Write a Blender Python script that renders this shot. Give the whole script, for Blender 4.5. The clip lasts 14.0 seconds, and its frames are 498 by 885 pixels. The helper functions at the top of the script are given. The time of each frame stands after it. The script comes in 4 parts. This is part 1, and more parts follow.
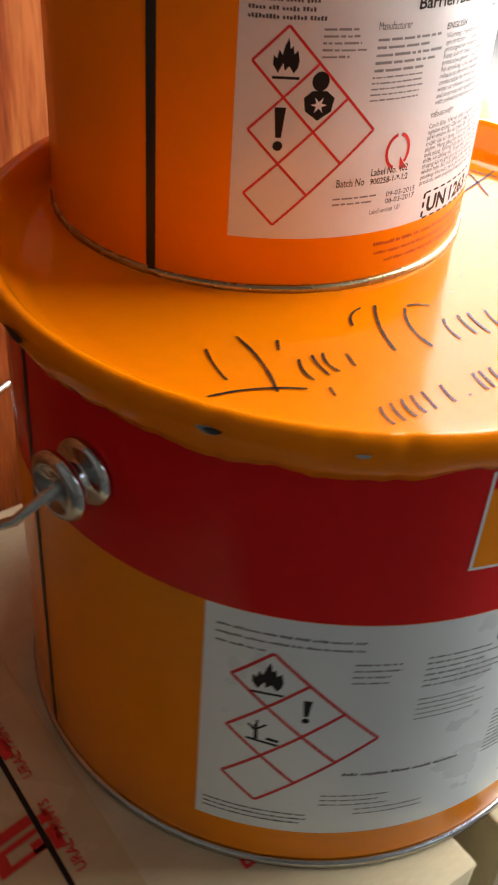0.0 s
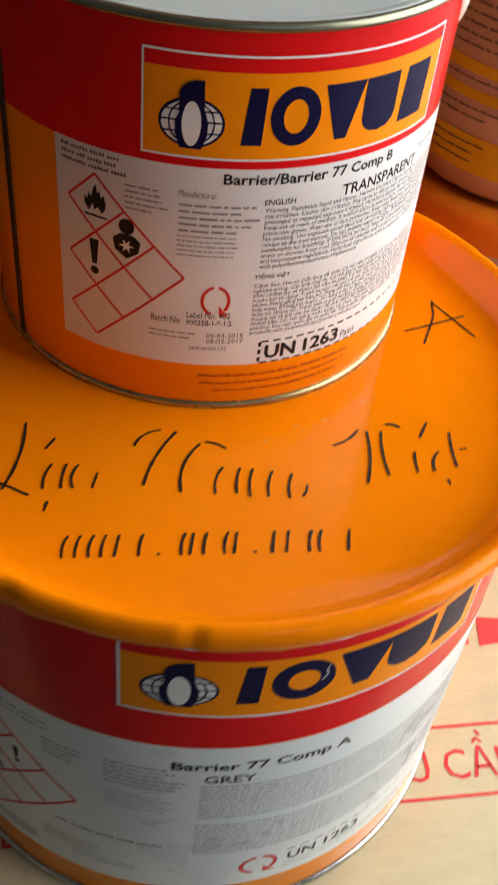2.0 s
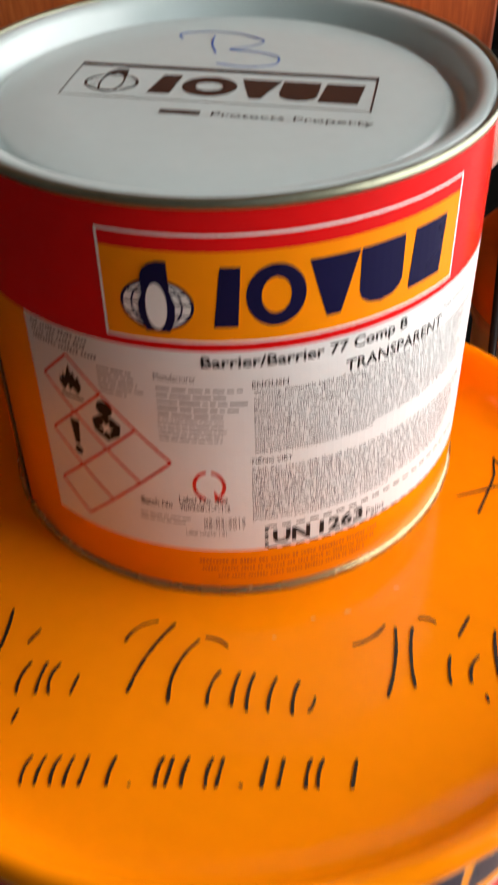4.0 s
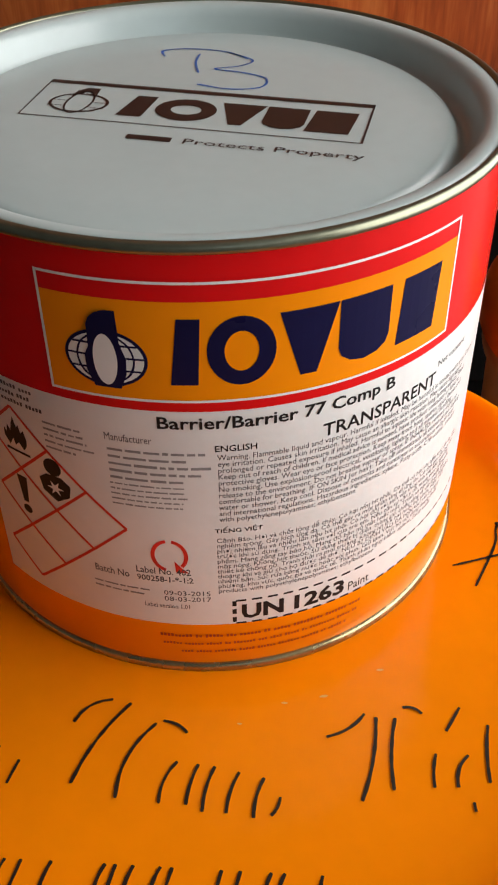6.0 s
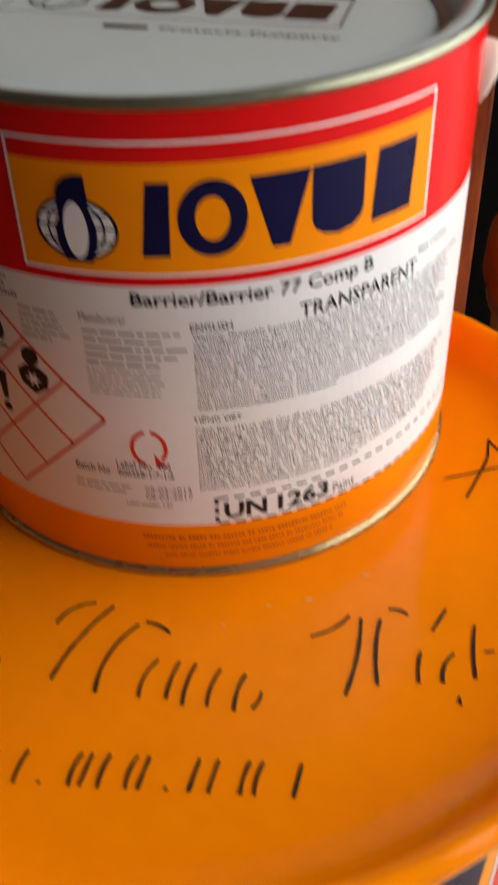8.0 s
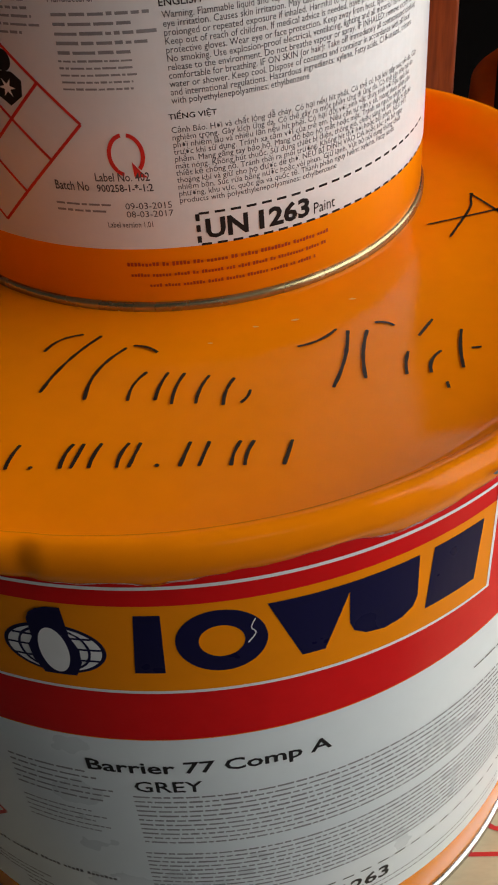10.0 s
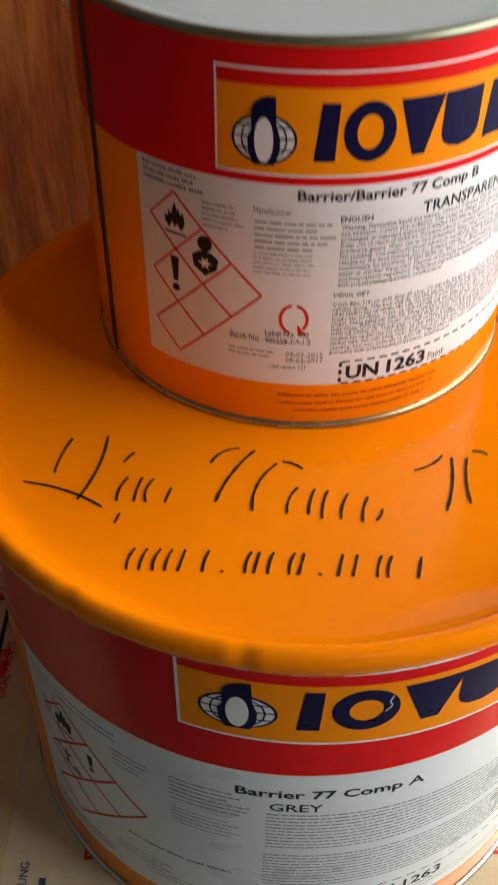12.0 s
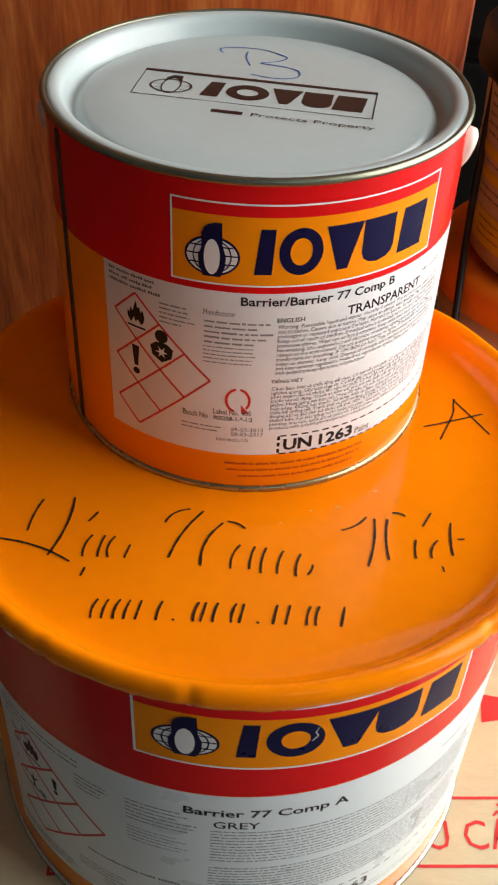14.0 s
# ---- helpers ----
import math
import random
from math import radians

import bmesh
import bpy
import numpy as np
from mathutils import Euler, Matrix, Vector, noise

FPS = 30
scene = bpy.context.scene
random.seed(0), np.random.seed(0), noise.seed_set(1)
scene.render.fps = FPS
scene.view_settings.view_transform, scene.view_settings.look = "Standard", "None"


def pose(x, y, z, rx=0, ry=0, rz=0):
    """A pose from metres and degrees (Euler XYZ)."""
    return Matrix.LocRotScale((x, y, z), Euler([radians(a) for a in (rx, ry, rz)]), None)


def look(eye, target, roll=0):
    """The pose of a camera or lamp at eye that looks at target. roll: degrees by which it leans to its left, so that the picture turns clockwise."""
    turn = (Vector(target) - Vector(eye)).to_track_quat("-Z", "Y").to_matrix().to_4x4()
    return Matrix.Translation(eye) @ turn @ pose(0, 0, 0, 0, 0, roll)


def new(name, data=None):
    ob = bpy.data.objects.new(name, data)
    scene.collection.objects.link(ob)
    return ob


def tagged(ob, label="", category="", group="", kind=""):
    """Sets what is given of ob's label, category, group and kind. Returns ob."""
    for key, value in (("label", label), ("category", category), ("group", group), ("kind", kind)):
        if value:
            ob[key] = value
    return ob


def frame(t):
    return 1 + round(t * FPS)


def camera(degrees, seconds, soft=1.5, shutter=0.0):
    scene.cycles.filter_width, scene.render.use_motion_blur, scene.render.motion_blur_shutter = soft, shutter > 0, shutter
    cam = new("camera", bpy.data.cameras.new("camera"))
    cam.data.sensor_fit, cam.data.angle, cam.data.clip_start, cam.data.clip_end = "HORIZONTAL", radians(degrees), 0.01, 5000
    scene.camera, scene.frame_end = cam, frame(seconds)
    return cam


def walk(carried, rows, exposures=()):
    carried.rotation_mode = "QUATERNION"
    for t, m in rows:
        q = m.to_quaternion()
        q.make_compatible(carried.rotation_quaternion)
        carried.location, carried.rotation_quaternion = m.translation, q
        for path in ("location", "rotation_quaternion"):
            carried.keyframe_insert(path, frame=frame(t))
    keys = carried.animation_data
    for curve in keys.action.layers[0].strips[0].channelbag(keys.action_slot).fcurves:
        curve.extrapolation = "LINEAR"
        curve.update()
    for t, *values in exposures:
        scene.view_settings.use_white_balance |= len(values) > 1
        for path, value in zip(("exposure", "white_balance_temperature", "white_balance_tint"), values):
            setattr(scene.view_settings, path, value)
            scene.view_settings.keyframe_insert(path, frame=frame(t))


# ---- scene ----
cam = camera(28.24, 14.0, soft=1.9, shutter=0.7)
LID = 0.4315  # height of the large pail lid
ROWS = [
    (0.0, 0.0089, -0.4285, 0.1853, 0.48, -37.49, 4.39),
    (0.5, 0.0651, -0.3886, 0.1961, 8.78, -41.23, 5.04),
    (1.0, 0.1229, -0.3536, 0.2220, 18.30, -42.26, 2.84),
    (1.5, 0.1730, -0.3695, 0.2747, 21.13, -43.58, 3.74),
    (2.0, 0.2003, -0.3381, 0.2740, 25.94, -44.07, 6.87),
    (2.5, 0.2151, -0.3188, 0.2937, 30.61, -43.81, 5.29),
    (3.0, 0.2231, -0.3164, 0.3016, 32.56, -45.25, 4.92),
    (3.5, 0.2151, -0.2879, 0.2851, 35.94, -42.81, 2.55),
    (4.0, 0.2108, -0.2520, 0.2787, 38.79, -41.06, -1.28),
    (4.2, 0.2019, -0.2418, 0.2828, 38.70, -39.48, -1.03),
    (6.3, 0.2002, -0.2131, 0.2654, 40.64, -40.31, -0.55),
    (6.5, 0.2018, -0.2168, 0.2646, 40.74, -40.17, -0.65),
    (7.0, 0.2047, -0.2196, 0.2640, 40.48, -39.91, -0.70),
    (7.5, 0.2073, -0.2191, 0.2612, 41.13, -39.75, -1.22),
    (8.0, 0.2220, -0.2208, 0.2392, 42.01, -39.78, -1.81),
    (8.5, 0.2488, -0.2151, 0.2051, 42.87, -40.61, -2.65),
    (9.0, 0.2647, -0.2336, 0.1793, 41.75, -39.74, -4.20),
    (9.2, 0.2635, -0.2442, 0.1722, 42.48, -39.57, -4.68),
    (11.3, 0.2452, -0.2847, 0.2035, 39.87, -42.81, -3.06),
    (11.5, 0.2297, -0.2983, 0.2247, 38.94, -43.44, -1.66),
    (12.0, 0.2257, -0.3206, 0.2690, 38.47, -42.80, 0.37),
    (12.5, 0.2362, -0.3355, 0.3031, 36.45, -43.01, 2.43),
    (13.0, 0.2443, -0.3398, 0.3147, 35.43, -42.28, 3.40),
    (13.5, 0.2435, -0.3378, 0.3199, 36.07, -41.50, 2.53),
    (14.0, 0.2482, -0.3414, 0.3219, 35.47, -41.47, 2.94),
]
EXPOSURES = [(0.0, 0.78), (0.5, 0.95), (1.0, 0.86), (1.5, 0.38), (2.0, -0.1), (2.5, -0.35), (3.0, 0.02), (4.0, -0.03), (6.5, -0.34), (7.5, -0.38), (8.2, -0.5), (9.0, -0.9), (9.6, -0.85), (11.3, -0.55), (12.0, -0.10), (13.0, -0.06), (14.0, -0.06)]


def aimed(x, y, z, yaw, pitch, roll):
    a, b = radians(yaw), radians(pitch)
    return look((x, y, z), (x - math.sin(a) * math.cos(b), y + math.cos(a) * math.cos(b), z + math.sin(b)), roll)


walk(cam, [(t, aimed(x, y, z + LID, yaw, pitch, roll)) for t, x, y, z, yaw, pitch, roll in ROWS], EXPOSURES)

# ---- daylight: sky, sun on the ground outside, light falling in at the shop opening, an added fill at the rear ----
world = bpy.data.worlds.new("sky")
scene.world = world
world.use_nodes = True
wn = world.node_tree.nodes
sky = wn.new("ShaderNodeTexSky")
sky.sky_type, sky.sun_disc, sky.sun_elevation, sky.sun_rotation = "NISHITA", False, radians(68), radians(35)
wn["Background"].inputs["Strength"].default_value = 0.12
world.node_tree.links.new(sky.outputs[0], wn["Background"].inputs["Color"])

YAW = 38.5                                    # the cartons, cupboard and walls share this turn
ROOM = pose(0, 0, 0, 0, 0, YAW)


def lamp(name, kind, energy, colour, m, size=(1, 1), angle=0.01):
    data = bpy.data.lights.new(name, kind)
    data.energy, data.color = energy, colour
    if kind == "AREA":
        data.shape, data.size, data.size_y = "RECTANGLE", size[0], size[1]
    else:
        data.angle = angle
    ob = new(name, data)
    ob.matrix_world = m
    return ob


lamp("sun", "SUN", 4.0, (1.0, 0.95, 0.88), look((3.0, 4.3, 13), (0, 0, 0)), angle=radians(0.5))
lamp("opening_daylight", "AREA", 122.0, (1.0, 0.96, 0.90), ROOM @ look((1.56, 0.15, 1.2), (0.5, 0.12, 1.1)), (2.8, 2.2))
# Weak bluish fill added behind the camera; no source is known there.
lamp("window_daylight", "AREA", 1.8, (0.80, 0.91, 1.0), ROOM @ look((0.6, -1.86, 1.6), (0.5, 0, 1.3)), (0.6, 0.8))


# ---- materials ----
def material(name, colour, rough=0.5, metal=0.0, coat=0.0, vary=0.12, scale=40.0, bump=0.0, bump_scale=200.0, stretch=(1, 1, 1), dark=None, gloss=0.5):
    m = bpy.data.materials.new(name)
    m.use_nodes = True
    n, k = m.node_tree.nodes, m.node_tree.links
    b = n["Principled BSDF"]
    co, mp = n.new("ShaderNodeTexCoord"), n.new("ShaderNodeMapping")
    mp.inputs["Scale"].default_value = stretch
    k.new(co.outputs["Object"], mp.inputs[0])
    big, fine = n.new("ShaderNodeTexNoise"), n.new("ShaderNodeTexNoise")
    for tex, s, d in ((big, scale, 4), (fine, scale * 9, 3)):
        tex.inputs["Scale"].default_value, tex.inputs["Detail"].default_value = s, d
        k.new(mp.outputs[0], tex.inputs[0])
    mixf = n.new("ShaderNodeMix")
    mixf.inputs[0].default_value = 0.35
    k.new(big.outputs["Fac"], mixf.inputs[2])
    k.new(fine.outputs["Fac"], mixf.inputs[3])
    ramp = n.new("ShaderNodeValToRGB")
    lo = dark or tuple(c * (1 - vary) for c in colour)
    hi = colour if dark else tuple(min(1, c * (1 + vary * 0.6)) for c in colour)
    ramp.color_ramp.elements[0].position, ramp.color_ramp.elements[1].position = 0.32, 0.68
    ramp.color_ramp.elements[0].color, ramp.color_ramp.elements[1].color = (*lo, 1), (*hi, 1)
    k.new(mixf.outputs[0], ramp.inputs[0])
    k.new(ramp.outputs[0], b.inputs["Base Color"])
    rr = n.new("ShaderNodeMapRange")
    rr.inputs[3].default_value, rr.inputs[4].default_value = max(0.02, rough - 0.06), min(1, rough + 0.08)
    k.new(big.outputs["Fac"], rr.inputs[0])
    k.new(rr.outputs[0], b.inputs["Roughness"])
    b.inputs["Metallic"].default_value = metal
    b.inputs["Specular IOR Level"].default_value = gloss
    b.inputs["Coat Weight"].default_value, b.inputs["Coat Roughness"].default_value = coat, 0.08
    if bump:
        bn, bt = n.new("ShaderNodeBump"), n.new("ShaderNodeTexNoise")
        bt.inputs["Scale"].default_value, bt.inputs["Detail"].default_value = bump_scale, 5
        k.new(mp.outputs[0], bt.inputs[0])
        k.new(bt.outputs["Fac"], bn.inputs["Height"])
        bn.inputs["Strength"].default_value, bn.inputs["Distance"].default_value = bump, 0.001
        k.new(bn.outputs[0], b.inputs["Normal"])
    return m


ORANGE = material("orange_enamel", (0.91, 0.235, 0.001), 0.11, coat=0.0, vary=0.06, scale=14, bump=0.05, bump_scale=40, gloss=0.14)
SPECK = material("pale_paint_glint", (0.80, 0.42, 0.14), 0.35, vary=0.15, scale=300, bump=0.3, bump_scale=600)
TIN_ORANGE = material("orange_print_on_tin", (0.88, 0.262, 0.002), 0.2, coat=0.0, vary=0.05, scale=18, bump=0.02, bump_scale=60, gloss=0.14)
TIN_RED = material("red_print_on_tin", (0.68, 0.008, 0.009), 0.18, coat=0.0, vary=0.08, scale=18, bump=0.02, bump_scale=60, gloss=0.16)
PAPER = material("white_label_print", (0.72, 0.73, 0.73), 0.3, coat=0.12, vary=0.04, scale=30)
# Label white with the cool daylight on the pail mixed into its colour.
PAPER_COOL_LIT = material("cool_lit_label_print", (0.75, 0.81, 0.82), 0.28, coat=0.08, vary=0.02, scale=22)
INK = material("black_ink", (0.018, 0.017, 0.018), 0.4, vary=0.2, scale=60, gloss=0.12)
GREY_INK = material("grey_small_print", (0.26, 0.26, 0.27), 0.5, vary=0.2, scale=60, gloss=0.3)
FINE_INK = material("dark_small_print", (0.09, 0.09, 0.10), 0.5, vary=0.2, scale=60, gloss=0.3)
NAVY = material("navy_ink", (0.009, 0.008, 0.042), 0.28, vary=0.1, scale=40, gloss=0.10)
RED_INK = material("red_ink", (0.62, 0.02, 0.02), 0.4, vary=0.12, scale=50)
RUST_INK = material("dark_red_small_print", (0.42, 0.045, 0.004), 0.45, vary=0.1, scale=50)
WHITE_INK = material("white_ink", (0.78, 0.78, 0.77), 0.4, vary=0.03, scale=50)
PEN = material("black_marker", (0.022, 0.014, 0.010), 0.42, vary=0.35, scale=120, gloss=0.25)
BLUE_PEN = material("blue_marker", (0.03, 0.13, 0.46), 0.42, vary=0.3, scale=160)
LID_INK = material("brown_black_ink", (0.022, 0.012, 0.010), 0.42, vary=0.15, scale=60)
LID_GREY = material("grey_lacquered_lid", (0.475, 0.56, 0.56), 0.30, coat=0.15, vary=0.05, scale=20, bump=0.03, bump_scale=50)
RIM = material("brass_toned_tin_rim", (0.24, 0.25, 0.18), 0.30, metal=0.85, vary=0.15, scale=60)
STEEL = material("zinc_plated_steel", (0.52, 0.53, 0.52), 0.24, metal=1.0, vary=0.15, scale=90, bump=0.06, bump_scale=200)
BRASS = material("pale_brass_lacquered_tin", (0.42, 0.35, 0.19), 0.26, metal=0.9, vary=0.2, scale=70)
BRIGHT = material("polished_zinc", (0.60, 0.62, 0.61), 0.13, metal=1.0, vary=0.3, scale=120, bump=0.08, bump_scale=160)
LUG = material("pale_plastic", (0.62, 0.52, 0.45), 0.4, vary=0.06, scale=60)
STRIPE = material("dark_seam_solder", (0.012, 0.014, 0.012), 0.4, vary=0.2, scale=80)
CARTON_BLUE = material("dark_blue_print", (0.03, 0.05, 0.16), 0.55, vary=0.15, scale=60)
KRAFT = material("kraft_cardboard", (0.56, 0.485, 0.31), 0.72, vary=0.12, scale=22, bump=0.12, bump_scale=120, stretch=(1, 3.5, 1))
TAPE = material("tan_parcel_tape", (0.52, 0.44, 0.26), 0.25, coat=0.4, vary=0.06, scale=25, bump=0.06, bump_scale=60)
BLACK = material("black_rubber", (0.007, 0.007, 0.008), 0.5, vary=0.2, scale=60, gloss=0.3)
# Near-black on purpose: stands for the deep shade beyond the cupboard's end.
DARK = material("shade_black_sheet", (0.004, 0.004, 0.004), 0.7, vary=0.3, scale=8, gloss=0.04)
PLASTIC = material("pinkish_white_plastic", (0.50, 0.37, 0.29), 0.38, coat=0.15, vary=0.07, scale=20)
YELLOW = material("yellow_print", (0.60, 0.40, 0.01), 0.38, vary=0.08, scale=30)
# Lid orange darkened to hold the shade around the bucket stack.
SHADED_ORANGE = material("shaded_orange_plastic", (0.72, 0.19, 0.01), 0.45, vary=0.12, scale=14, gloss=0.15)
CONCRETE = material("smooth_concrete", (0.08, 0.078, 0.074), 0.6, vary=0.2, scale=3, bump=0.2, bump_scale=60)
PLASTER = material("grey_painted_plaster", (0.085, 0.083, 0.08), 0.8, vary=0.06, scale=2, bump=0.15, bump_scale=40)
GROUND = material("pale_paving", (0.55, 0.53, 0.50), 0.8, vary=0.15, scale=2, bump=0.2, bump_scale=30)
ALU = material("grey_aluminium_frame", (0.42, 0.42, 0.43), 0.35, metal=0.8, vary=0.1, scale=20)


def wood_material():
    m = bpy.data.materials.new("reddish_wood_veneer")
    m.use_nodes = True
    n, k = m.node_tree.nodes, m.node_tree.links
    b = n["Principled BSDF"]
    co, mp = n.new("ShaderNodeTexCoord"), n.new("ShaderNodeMapping")
    mp.inputs["Scale"].default_value = (1, 1, 0.09)
    k.new(co.outputs["Object"], mp.inputs[0])
    warp, band, fine = n.new("ShaderNodeTexNoise"), n.new("ShaderNodeTexNoise"), n.new("ShaderNodeTexNoise")
    for tex, s, d, ds in ((warp, 9, 3, 0.6), (band, 46, 5, 1.4), (fine, 420, 4, 0.2)):
        tex.inputs["Scale"].default_value, tex.inputs["Detail"].default_value, tex.inputs["Distortion"].default_value = s, d, ds
        k.new(mp.outputs[0], tex.inputs[0])
    mx = n.new("ShaderNodeMix")
    mx.inputs[0].default_value = 0.45
    k.new(band.outputs["Fac"], mx.inputs[2])
    k.new(warp.outputs["Fac"], mx.inputs[3])
    my = n.new("ShaderNodeMix")
    my.inputs[0].default_value = 0.22
    k.new(mx.outputs[0], my.inputs[2])
    k.new(fine.outputs["Fac"], my.inputs[3])
    ramp = n.new("ShaderNodeValToRGB")
    e = ramp.color_ramp.elements
    e[0].position, e[0].color = 0.39, (0.15, 0.027, 0.005, 1)
    e[1].position, e[1].color = 0.62, (0.58, 0.20, 0.05, 1)
    mid = e.new(0.5)
    mid.color = (0.36, 0.082, 0.016, 1)
    k.new(my.outputs[0], ramp.inputs[0])
    k.new(ramp.outputs[0], b.inputs["Base Color"])
    b.inputs["Roughness"].default_value, b.inputs["Coat Weight"].default_value = 0.40, 0.08
    bn = n.new("ShaderNodeBump")
    bn.inputs["Strength"].default_value, bn.inputs["Distance"].default_value = 0.15, 0.0006
    k.new(fine.outputs["Fac"], bn.inputs["Height"])
    k.new(bn.outputs[0], b.inputs["Normal"])
    return m


WOOD = wood_material()


# ---- mesh helpers ----
def part(name, bm, mat, parent=None, label="", smooth=False, place=None):
    me = bpy.data.meshes.new(name)
    bmesh.ops.recalc_face_normals(bm, faces=bm.faces)
    bm.to_mesh(me)
    bm.free()
    for one in mat if isinstance(mat, (list, tuple)) else (mat,):
        me.materials.append(one)
    if smooth:
        me.polygons.foreach_set("use_smooth", [True] * len(me.polygons))
    ob = new(name, me)
    if parent is not None:
        ob.parent = parent
    if place is not None:
        ob.matrix_basis = place
    return tagged(ob, label)


def thing(name, m, label, category, group=""):
    ob = new(name)
    ob.empty_display_size = 0.05
    ob.matrix_basis = m
    return tagged(ob, label, category, group)


def lathe(profile, segs=160, closed=False, warp=None, zone=None):
    """A turned shape from (radius, height) pairs; warp(angle, i, r, z) may shift a point; zone(i) names a material slot."""
    bm = bmesh.new()
    rings = []
    for i, (r, z) in enumerate(profile):
        if r < 1e-6:
            rings.append([bm.verts.new((0, 0, z))])
            continue
        ring = []
        for s in range(segs):
            a = 2 * math.pi * s / segs
            rr, zz = warp(a, i, r, z) if warp else (r, z)
            ring.append(bm.verts.new((rr * math.cos(a), rr * math.sin(a), zz)))
        rings.append(ring)
    pairs = list(zip(rings, rings[1:])) + ([(rings[-1], rings[0])] if closed else [])
    for i, (p, q) in enumerate(pairs):
        for s in range(segs):
            t = (s + 1) % segs
            if len(p) == 1:
                f = bm.faces.new((p[0], q[s], q[t]))
            elif len(q) == 1:
                f = bm.faces.new((p[s], p[t], q[0]))
            else:
                f = bm.faces.new((p[s], p[t], q[t], q[s]))
            if zone:
                f.material_index = zone(i)
    return bm


def box(bm, x0, y0, z0, x1, y1, z1, bevel=0.0, segments=2):
    made = bmesh.ops.create_cube(bm, size=1)["verts"]
    for v in made:
        v.co = Vector(((x0 + x1) / 2 + v.co.x * (x1 - x0), (y0 + y1) / 2 + v.co.y * (y1 - y0), (z0 + z1) / 2 + v.co.z * (z1 - z0)))
    if bevel:
        edges = list({e for v in made for e in v.link_edges})
        bmesh.ops.bevel(bm, geom=edges, offset=bevel, segments=segments, affect="EDGES", profile=0.6)
    return bm


def tube(points, radius, sides=10, ends=True):
    """A round bar along a line of points."""
    bm = bmesh.new()
    pts = [Vector(p) for p in points]
    rings, up = [], Vector((0.123, 0.31, 0.94)).normalized()
    for i, p in enumerate(pts):
        d = (pts[min(i + 1, len(pts) - 1)] - pts[max(i - 1, 0)]).normalized()
        side = d.cross(up).normalized()
        other = d.cross(side)
        rings.append([bm.verts.new(p + radius * (math.cos(2 * math.pi * k / sides) * side + math.sin(2 * math.pi * k / sides) * other)) for k in range(sides)])
    for p, q in zip(rings, rings[1:]):
        for k in range(sides):
            bm.faces.new((p[k], p[(k + 1) % sides], q[(k + 1) % sides], q[k]))
    if ends:
        bm.faces.new(rings[0])
        bm.faces.new(rings[-1])
    return bm


# Flat print: shapes in millimetres (s along, z up), later wrapped round a can or laid on a lid.
def poly(bm, pts):
    vs = [bm.verts.new((x, y, 0)) for x, y in pts]
    es = [bm.edges.new((a, b)) for a, b in zip(vs, vs[1:] + vs[:1])]
    bmesh.ops.triangle_fill(bm, edges=es, use_beauty=True)


def rect(bm, x0, y0, x1, y1):
    bm.faces.new([bm.verts.new((x, y, 0)) for x, y in ((x0, y0), (x1, y0), (x1, y1), (x0, y1))])


def ring_shape(bm, cx, cy, rx, ry, hole=0.6, a0=0.0, a1=360.0, n=40):
    inner, outer = [], []
    for i in range(n + 1):
        a = radians(a0 + (a1 - a0) * i / n)
        outer.append(bm.verts.new((cx + rx * math.cos(a), cy + ry * math.sin(a), 0)))
        inner.append(bm.verts.new((cx + rx * hole * math.cos(a), cy + ry * (1 - (1 - hole) * rx / ry if ry else hole) * math.sin(a), 0)))
    for i in range(n):
        bm.faces.new((outer[i], outer[i + 1], inner[i + 1], inner[i]))


def oval(bm, cx, cy, rx, ry, n=32, a0=0, a1=360):
    poly(bm, [(cx + rx * math.cos(radians(a0 + (a1 - a0) * i / n)), cy + ry * math.sin(radians(a0 + (a1 - a0) * i / n))) for i in range(n if a1 - a0 >= 360 else n + 1)])


def line(bm, p, q, w):
    d = Vector((q[0] - p[0], q[1] - p[1]))
    o = Vector((-d.y, d.x)).normalized() * w / 2
    bm.faces.new([bm.verts.new((x, y, 0)) for x, y in ((p[0] + o.x, p[1] + o.y), (q[0] + o.x, q[1] + o.y), (q[0] - o.x, q[1] - o.y), (p[0] - o.x, p[1] - o.y))])


def pen_line(bm, pts, w):
    """A marker stroke: a ribbon along a smooth line of points with a slightly uneven width."""
    fine = []
    n = len(pts)
    for i in range(n - 1):
        p0, p1, p2, p3 = (Vector(pts[max(0, min(n - 1, i + k))]) for k in (-1, 0, 1, 2))
        for j in range(8):
            t = j / 8
            fine.append(0.5 * ((2 * p1) + (p2 - p0) * t + (2 * p0 - 5 * p1 + 4 * p2 - p3) * t * t + (3 * p1 - p0 - 3 * p2 + p3) * t ** 3))
    fine.append(Vector(pts[-1]))
    left, right = [], []
    for i, p in enumerate(fine):
        d = (fine[min(i + 1, len(fine) - 1)] - fine[max(i - 1, 0)]).normalized()
        ww = w / 2 * (0.85 + 0.3 * noise.noise((p.x * 0.3, p.y * 0.3, w)))
        if i in (0, len(fine) - 1):
            ww *= 0.6
        left.append(bm.verts.new((p.x - d.y * ww, p.y + d.x * ww, 0)))
        right.append(bm.verts.new((p.x + d.y * ww, p.y - d.x * ww, 0)))
    for i in range(len(fine) - 1):
        bm.faces.new((left[i], left[i + 1], right[i + 1], right[i]))


